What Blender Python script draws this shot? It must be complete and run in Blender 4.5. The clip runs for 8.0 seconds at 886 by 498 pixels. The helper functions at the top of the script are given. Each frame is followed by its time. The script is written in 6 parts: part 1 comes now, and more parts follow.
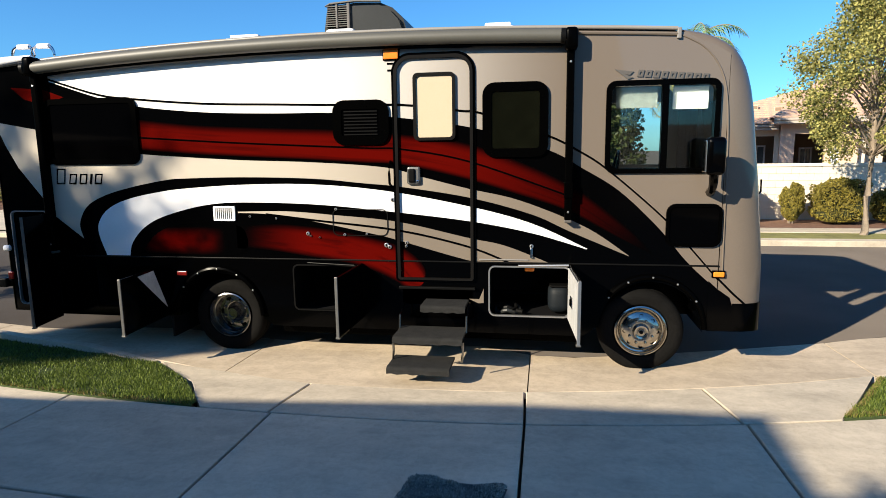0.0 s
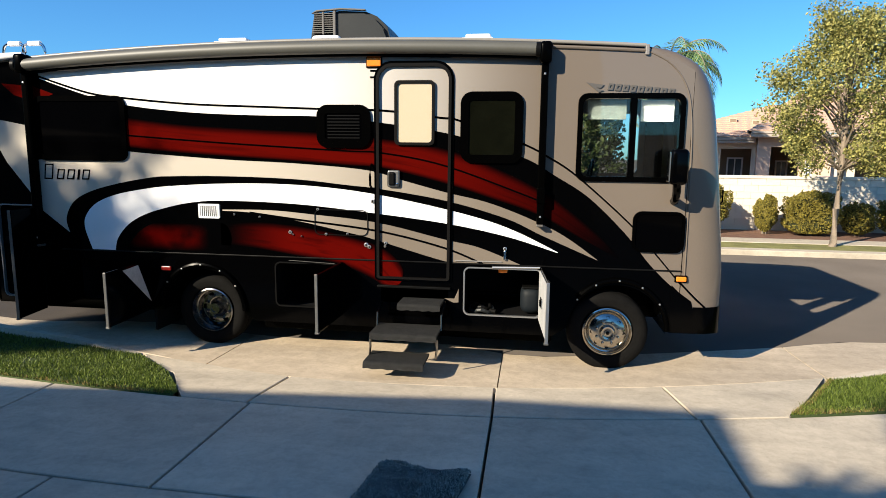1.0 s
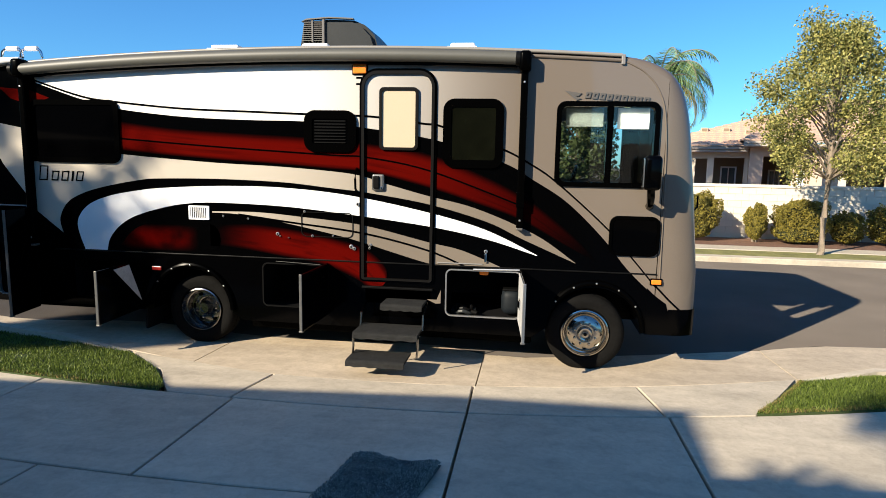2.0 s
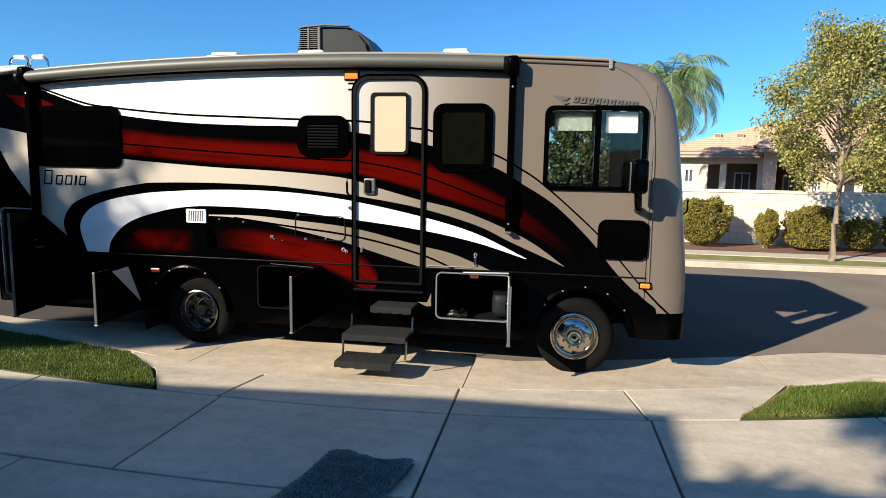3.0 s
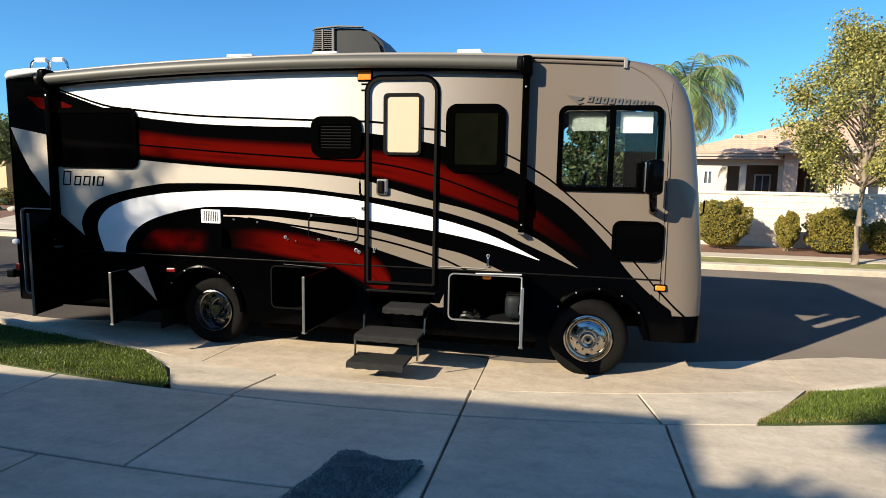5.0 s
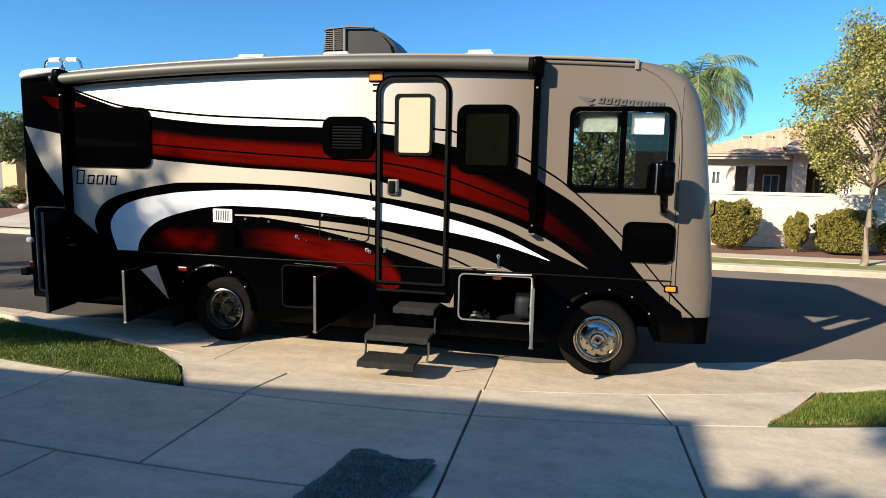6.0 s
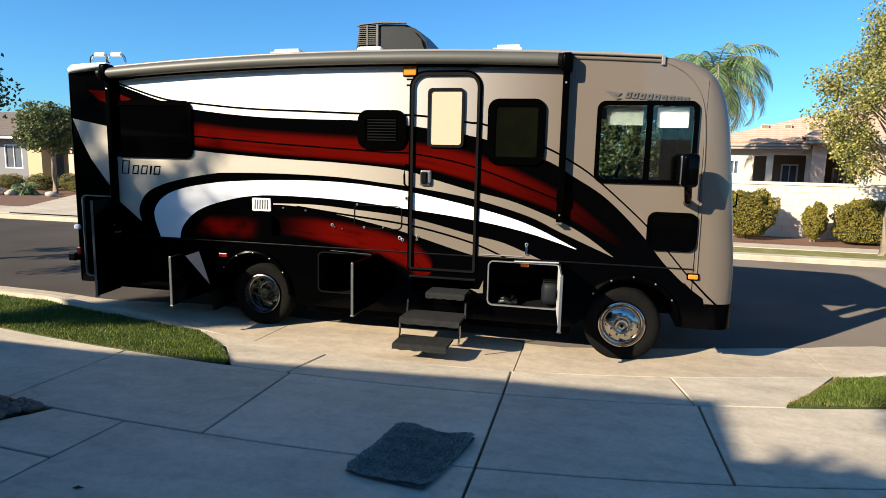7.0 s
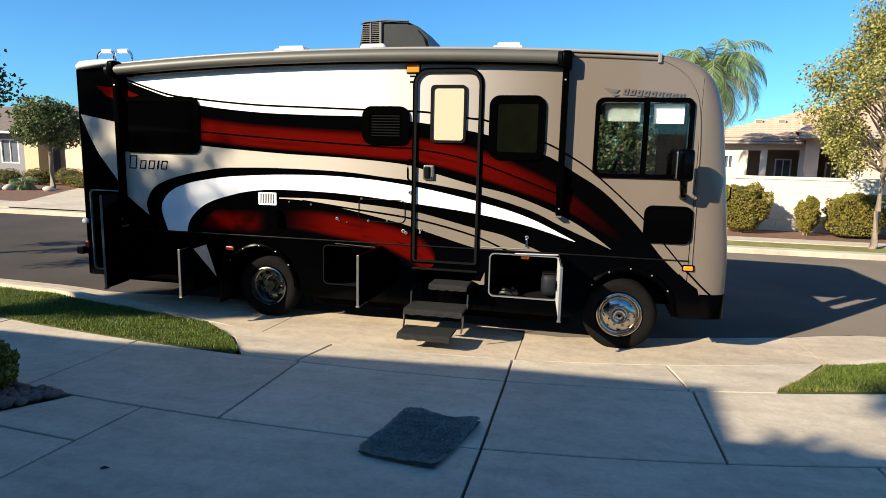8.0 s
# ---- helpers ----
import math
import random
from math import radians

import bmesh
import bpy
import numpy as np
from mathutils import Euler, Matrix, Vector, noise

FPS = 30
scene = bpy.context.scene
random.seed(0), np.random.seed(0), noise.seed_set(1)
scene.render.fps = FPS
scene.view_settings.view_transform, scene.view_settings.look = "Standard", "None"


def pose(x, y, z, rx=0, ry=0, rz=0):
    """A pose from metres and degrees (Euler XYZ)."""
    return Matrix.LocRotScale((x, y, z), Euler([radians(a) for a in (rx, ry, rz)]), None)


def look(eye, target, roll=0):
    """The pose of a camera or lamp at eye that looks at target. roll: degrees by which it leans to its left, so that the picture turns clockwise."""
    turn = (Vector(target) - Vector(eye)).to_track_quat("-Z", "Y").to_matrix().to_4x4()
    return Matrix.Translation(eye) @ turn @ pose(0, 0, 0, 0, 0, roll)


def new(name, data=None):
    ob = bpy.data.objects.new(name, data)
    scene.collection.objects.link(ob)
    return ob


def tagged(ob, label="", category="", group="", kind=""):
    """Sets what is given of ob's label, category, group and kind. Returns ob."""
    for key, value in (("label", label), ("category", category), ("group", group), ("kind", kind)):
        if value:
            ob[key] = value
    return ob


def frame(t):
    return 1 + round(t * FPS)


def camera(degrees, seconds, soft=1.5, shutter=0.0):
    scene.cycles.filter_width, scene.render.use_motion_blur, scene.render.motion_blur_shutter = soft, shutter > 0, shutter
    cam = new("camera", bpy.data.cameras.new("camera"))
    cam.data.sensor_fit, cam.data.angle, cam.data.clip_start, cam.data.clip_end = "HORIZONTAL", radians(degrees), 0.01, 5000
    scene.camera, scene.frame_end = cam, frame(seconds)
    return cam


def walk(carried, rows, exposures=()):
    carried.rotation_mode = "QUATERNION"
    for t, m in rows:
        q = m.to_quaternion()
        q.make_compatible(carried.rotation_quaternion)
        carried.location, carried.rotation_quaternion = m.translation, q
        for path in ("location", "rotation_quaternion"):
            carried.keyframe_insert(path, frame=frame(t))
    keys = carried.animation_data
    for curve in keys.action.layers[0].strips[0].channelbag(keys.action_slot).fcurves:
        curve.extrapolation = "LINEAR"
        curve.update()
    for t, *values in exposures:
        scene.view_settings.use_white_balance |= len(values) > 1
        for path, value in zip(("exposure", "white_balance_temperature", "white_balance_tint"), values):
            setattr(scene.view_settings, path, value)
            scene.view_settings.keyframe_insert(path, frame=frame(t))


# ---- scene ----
cam = camera(72.0, 8.0, soft=0.75)
PATH = [
    (0, (3.558, -6.131, 2.208), (3.230, -4.184, 1.894), -0.77),
    (0.5, (3.615, -6.242, 2.219), (3.311, -4.290, 1.908), -0.10),
    (1, (3.685, -6.372, 2.216), (3.404, -4.415, 1.915), 0.65),
    (1.5, (3.766, -6.484, 2.203), (3.497, -4.523, 1.914), 1.07),
    (3, (4.210, -6.543, 2.168), (3.869, -4.589, 1.911), 1.08),
    (3.5, (4.287, -6.517, 2.154), (3.922, -4.567, 1.904), 1.04),
    (4, (4.271, -6.513, 2.157), (3.899, -4.564, 1.905), 1.11),
    (4.5, (4.260, -6.510, 2.152), (3.877, -4.564, 1.901), 1.08),
    (6, (4.204, -6.547, 2.168), (3.791, -4.607, 1.913), 1.26),
    (6.5, (4.149, -6.712, 2.195), (3.726, -4.777, 1.918), 1.38),
    (7, (4.068, -6.883, 2.202), (3.617, -4.957, 1.908), 1.37),
    (7.5, (4.036, -7.012, 2.218), (3.582, -5.089, 1.910), 1.35),
    (8, (4.029, -7.093, 2.207), (3.594, -5.166, 1.896), 1.36),
]
walk(cam, [(t, look(eye, target, roll)) for t, eye, target, roll in PATH], exposures=[(0.0, 1.05, 6600, 10), (0.5, 1.0, 6600, 10), (1.0, 1.01, 6550, 10), (1.5, 1.05, 6600, 10), (3.0, 0.96, 6480, 10), (4.0, 0.95, 6480, 10), (4.5, 1.0, 6560, 10), (6.0, 1.05, 6680, 10), (8.0, 1.08, 6700, 10)])

# ---- world, sun, exposure ----
SUN_DIR = Vector((0.612, 0.656, -0.442)).normalized()
world = bpy.data.worlds.new("sky")
scene.world = world
world.use_nodes = True
wn = world.node_tree
sky = wn.nodes.new("ShaderNodeTexSky")
sky.sky_type = "NISHITA"
sky.sun_disc = False
sky.sun_elevation = math.asin(-SUN_DIR.z)
sky.sun_rotation = math.atan2(-SUN_DIR.x, -SUN_DIR.y)
sky.air_density, sky.dust_density, sky.ozone_density = 1.0, 0.3, 2.0
clear = wn.nodes.new("ShaderNodeMix")
clear.data_type, clear.blend_type = "RGBA", "MULTIPLY"
clear.inputs["Factor"].default_value = 1.0
clear.inputs["B"].default_value = (0.37, 0.87, 1.34, 1)
wn.links.new(sky.outputs[0], clear.inputs["A"])
wn.links.new(clear.outputs["Result"], wn.nodes["Background"].inputs[0])
wn.nodes["Background"].inputs[1].default_value = 0.069
sun = new("sun", bpy.data.lights.new("sun", "SUN"))
sun.data.energy, sun.data.angle, sun.data.color = 5.0, radians(0.55), (1.0, 0.89, 0.71)
sun.matrix_world = look((0, 0, 30), Vector((0, 0, 30)) + SUN_DIR)


# ---- materials ----
def mat(name, base, rough=0.6, metal=0.0, vary=0.25, scale=6.0, fine=60.0, bump=0.0, spec=0.5, coat=0.0, per=0.0, second=None):
    """A surface: base colour, broken up at two scales, with a fine relief. per: how far each piece differs."""
    m = bpy.data.materials.new(name)
    m.use_nodes = True
    nt = m.node_tree
    b = nt.nodes["Principled BSDF"]
    b.inputs["Roughness"].default_value, b.inputs["Metallic"].default_value = rough, metal
    b.inputs["Specular IOR Level"].default_value = spec
    b.inputs["Coat Weight"].default_value = coat
    b.inputs["Coat Roughness"].default_value = 0.04
    co = nt.nodes.new("ShaderNodeTexCoord")
    n1 = nt.nodes.new("ShaderNodeTexNoise")
    n1.inputs["Scale"].default_value, n1.inputs["Detail"].default_value = scale, 5
    n2 = nt.nodes.new("ShaderNodeTexNoise")
    n2.inputs["Scale"].default_value, n2.inputs["Detail"].default_value = fine, 3
    for n in (n1, n2):
        nt.links.new(co.outputs["Object"], n.inputs["Vector"])
    add = nt.nodes.new("ShaderNodeMath")
    add.operation = "ADD"
    nt.links.new(n1.outputs["Fac"], add.inputs[0])
    nt.links.new(n2.outputs["Fac"], add.inputs[1])
    last = add
    if per:
        info = nt.nodes.new("ShaderNodeObjectInfo")
        mul = nt.nodes.new("ShaderNodeMath")
        mul.operation = "MULTIPLY_ADD"
        mul.inputs[1].default_value = per
        nt.links.new(info.outputs["Random"], mul.inputs[0])
        nt.links.new(add.outputs[0], mul.inputs[2])
        last = mul
    ramp = nt.nodes.new("ShaderNodeMapRange")
    ramp.inputs["From Min"].default_value, ramp.inputs["From Max"].default_value = 0.6, 1.4 + per
    nt.links.new(last.outputs[0], ramp.inputs["Value"])
    mix = nt.nodes.new("ShaderNodeMix")
    mix.data_type = "RGBA"
    other = second or [c * (1 - vary) for c in base]
    top = base if second else [min(1, c * (1 + vary * 0.6)) for c in base]
    mix.inputs["A"].default_value, mix.inputs["B"].default_value = (*other, 1), (*top, 1)
    nt.links.new(ramp.outputs[0], mix.inputs["Factor"])
    nt.links.new(mix.outputs["Result"], b.inputs["Base Color"])
    if bump:
        bp = nt.nodes.new("ShaderNodeBump")
        bp.inputs["Strength"].default_value, bp.inputs["Distance"].default_value = bump, 0.02
        nt.links.new(n2.outputs["Fac"], bp.inputs["Height"])
        nt.links.new(bp.outputs[0], b.inputs["Normal"])
    return m


def leaf_mat(name, a, c, trans=0.25):
    """Leaves: each one a shade of its own, a little light coming through."""
    m = bpy.data.materials.new(name)
    m.use_nodes = True
    nt = m.node_tree
    b = nt.nodes["Principled BSDF"]
    geo = nt.nodes.new("ShaderNodeNewGeometry")
    mix = nt.nodes.new("ShaderNodeMix")
    mix.data_type = "RGBA"
    mix.inputs["A"].default_value, mix.inputs["B"].default_value = (*a, 1), (*c, 1)
    nt.links.new(geo.outputs["Random Per Island"], mix.inputs["Factor"])
    nt.links.new(mix.outputs["Result"], b.inputs["Base Color"])
    b.inputs["Roughness"].default_value = 0.5
    b.inputs["Specular IOR Level"].default_value = 0.3
    t = nt.nodes.new("ShaderNodeBsdfTranslucent")
    nt.links.new(mix.outputs["Result"], t.inputs["Color"])
    mx = nt.nodes.new("ShaderNodeMixShader")
    mx.inputs[0].default_value = trans
    nt.links.new(b.outputs[0], mx.inputs[1])
    nt.links.new(t.outputs[0], mx.inputs[2])
    nt.links.new(mx.outputs[0], nt.nodes["Material Output"].inputs[0])
    return m


def glass_mat(name, tint, rough=0.02):
    m = bpy.data.materials.new(name)
    m.use_nodes = True
    b = m.node_tree.nodes["Principled BSDF"]
    b.inputs["Base Color"].default_value = (*tint, 1)
    b.inputs["Transmission Weight"].default_value = 1.0
    b.inputs["Roughness"].default_value = rough
    b.inputs["IOR"].default_value = 1.45
    return m


def fade_paint(name, rear, front, x0, x1):
    """Airbrushed paint that runs from one colour at the rear to another at the front."""
    m = mat(name, rear, 0.35 if max(front) > 0.1 else 0.15, vary=0.04, scale=1.2, spec=0.3 if max(front) > 0.1 else 0.035, coat=0.6 if max(front) > 0.1 else 0.0)
    nt = m.node_tree
    b = nt.nodes["Principled BSDF"]
    co = nt.nodes.new("ShaderNodeTexCoord")
    sep = nt.nodes.new("ShaderNodeSeparateXYZ")
    nt.links.new(co.outputs["Object"], sep.inputs[0])
    mr = nt.nodes.new("ShaderNodeMapRange")
    mr.interpolation_type = "SMOOTHSTEP"
    mr.inputs["From Min"].default_value, mr.inputs["From Max"].default_value = x0, x1
    nt.links.new(sep.outputs["X"], mr.inputs["Value"])
    mix = nt.nodes.new("ShaderNodeMix")
    mix.data_type = "RGBA"
    mix.inputs["A"].default_value, mix.inputs["B"].default_value = (*rear, 1), (*front, 1)
    nt.links.new(mr.outputs[0], mix.inputs["Factor"])
    nt.links.new(mix.outputs["Result"], b.inputs["Base Color"])
    return m


def cast_concrete(name, base, per):
    """Trowelled concrete: broad stains, drawn-out trowel marks, fine grit and a few dark spots."""
    m = mat(name, base, 0.95, vary=0.26, scale=0.8, fine=170, bump=0.08, per=per, spec=0.06)
    nt = m.node_tree
    b = nt.nodes["Principled BSDF"]
    last = b.inputs["Base Color"].links[0].from_socket
    co = nt.nodes.new("ShaderNodeTexCoord")
    for scale, turn_z, lo, hi, dark, light in (((1.1, 4.2, 1.1), 0.6, 0.35, 0.68, 0.90, 1.07), ((6.0, 6.0, 6.0), 0.0, 0.40, 0.68, 1.04, 0.91), ((24.0, 24.0, 24.0), 0.0, 0.42, 0.72, 1.02, 0.90)):
        mp = nt.nodes.new("ShaderNodeMapping")
        mp.inputs["Scale"].default_value, mp.inputs["Rotation"].default_value = scale, (0, 0, turn_z)
        n = nt.nodes.new("ShaderNodeTexNoise")
        n.inputs["Scale"].default_value, n.inputs["Detail"].default_value, n.inputs["Distortion"].default_value = 1.0, 6, 0.6
        nt.links.new(co.outputs["Object"], mp.inputs["Vector"])
        nt.links.new(mp.outputs[0], n.inputs["Vector"])
        mr = nt.nodes.new("ShaderNodeMapRange")
        mr.inputs["From Min"].default_value, mr.inputs["From Max"].default_value = lo, hi
        mr.inputs["To Min"].default_value, mr.inputs["To Max"].default_value = dark, light
        nt.links.new(n.outputs["Fac"], mr.inputs["Value"])
        mul = nt.nodes.new("ShaderNodeMix")
        mul.data_type, mul.blend_type = "RGBA", "MULTIPLY"
        mul.inputs["Factor"].default_value = 1.0
        nt.links.new(last, mul.inputs["A"])
        nt.links.new(mr.outputs[0], mul.inputs["B"])
        last = mul.outputs["Result"]
    nt.links.new(last, b.inputs["Base Color"])
    return m


def airbrush(name, colour, z0, z1, soft, x0, x1):
    """Airbrushed paint that thins out to black towards its edges, in cloudy patches."""
    m = mat(name, colour, 0.15, vary=0.3, scale=2, fine=6, spec=0.035)
    nt = m.node_tree
    b = nt.nodes["Principled BSDF"]
    src = b.inputs["Base Color"].links[0].from_socket
    co = nt.nodes.new("ShaderNodeTexCoord")
    sep = nt.nodes.new("ShaderNodeSeparateXYZ")
    cloud = nt.nodes.new("ShaderNodeTexNoise")
    cloud.inputs["Scale"].default_value, cloud.inputs["Detail"].default_value = 3.2, 2
    nt.links.new(co.outputs["Object"], sep.inputs[0])
    nt.links.new(co.outputs["Object"], cloud.inputs["Vector"])
    up = nt.nodes.new("ShaderNodeMapRange")
    up.interpolation_type = "SMOOTHSTEP"
    up.inputs["From Min"].default_value, up.inputs["From Max"].default_value = z0, z0 + soft
    down = nt.nodes.new("ShaderNodeMapRange")
    down.interpolation_type = "SMOOTHSTEP"
    down.inputs["From Min"].default_value, down.inputs["From Max"].default_value = z1, z1 - soft
    patch = nt.nodes.new("ShaderNodeMapRange")
    patch.inputs["From Min"].default_value, patch.inputs["From Max"].default_value = 0.3, 0.55
    nt.links.new(sep.outputs["Z"], up.inputs["Value"])
    nt.links.new(sep.outputs["Z"], down.inputs["Value"])
    nt.links.new(cloud.outputs["Fac"], patch.inputs["Value"])
    last = patch.outputs[0]
    ends = []
    for lo, hi in ((x0, x0 + 0.35), (x1, x1 - 0.35)):
        e = nt.nodes.new("ShaderNodeMapRange")
        e.interpolation_type = "SMOOTHSTEP"
        e.inputs["From Min"].default_value, e.inputs["From Max"].default_value = lo, hi
        nt.links.new(sep.outputs["X"], e.inputs["Value"])
        ends.append(e)
    for other in (up, down, *ends):
        mul = nt.nodes.new("ShaderNodeMath")
        mul.operation = "MULTIPLY"
        nt.links.new(last, mul.inputs[0])
        nt.links.new(other.outputs[0], mul.inputs[1])
        last = mul.outputs[0]
    mix = nt.nodes.new("ShaderNodeMix")
    mix.data_type = "RGBA"
    mix.inputs["A"].default_value = (0.0006, 0.0006, 0.0007, 1)
    nt.links.new(src, mix.inputs["B"])
    nt.links.new(last, mix.inputs["Factor"])
    nt.links.new(mix.outputs["Result"], b.inputs["Base Color"])
    return m


def sweep_paint(name, red, soft_top, soft_foot, rear, front):
    """Airbrushed red along a sweep: it thins out to black at the edges and the ends, in long streaks. Ends as (from, to) along its length."""
    m = bpy.data.materials.new(name)
    m.use_nodes = True
    nt = m.node_tree
    b = nt.nodes["Principled BSDF"]
    b.inputs["Roughness"].default_value, b.inputs["Specular IOR Level"].default_value = 0.15, 0.035
    uv = nt.nodes.new("ShaderNodeTexCoord")
    sep = nt.nodes.new("ShaderNodeSeparateXYZ")
    nt.links.new(uv.outputs["UV"], sep.inputs[0])
    mp = nt.nodes.new("ShaderNodeMapping")
    mp.inputs["Scale"].default_value = (5.0, 5.5, 1.0)
    n = nt.nodes.new("ShaderNodeTexNoise")
    n.inputs["Scale"].default_value, n.inputs["Detail"].default_value = 1.0, 3
    nt.links.new(uv.outputs["UV"], mp.inputs["Vector"])
    nt.links.new(mp.outputs[0], n.inputs["Vector"])
    last = None
    for src, lo, hi in ((n.outputs["Fac"], 0.22, 0.52), (sep.outputs["Y"], 1.02, 1.02 - soft_top), (sep.outputs["Y"], -0.02, soft_foot), (sep.outputs["X"], rear[0], rear[1]), (sep.outputs["X"], front[1], front[0])):
        mr = nt.nodes.new("ShaderNodeMapRange")
        mr.interpolation_type = "SMOOTHSTEP"
        mr.inputs["From Min"].default_value, mr.inputs["From Max"].default_value = lo, hi
        nt.links.new(src, mr.inputs["Value"])
        if last is None:
            mr.inputs["To Min"].default_value = 0.45
            last = mr.outputs[0]
            continue
        mul = nt.nodes.new("ShaderNodeMath")
        mul.operation = "MULTIPLY"
        nt.links.new(last, mul.inputs[0])
        nt.links.new(mr.outputs[0], mul.inputs[1])
        last = mul.outputs[0]
    mix = nt.nodes.new("ShaderNodeMix")
    mix.data_type = "RGBA"
    mix.inputs["A"].default_value, mix.inputs["B"].default_value = (0.0006, 0.0006, 0.0007, 1), (*red, 1)
    nt.links.new(last, mix.inputs["Factor"])
    nt.links.new(mix.outputs["Result"], b.inputs["Base Color"])
    return m


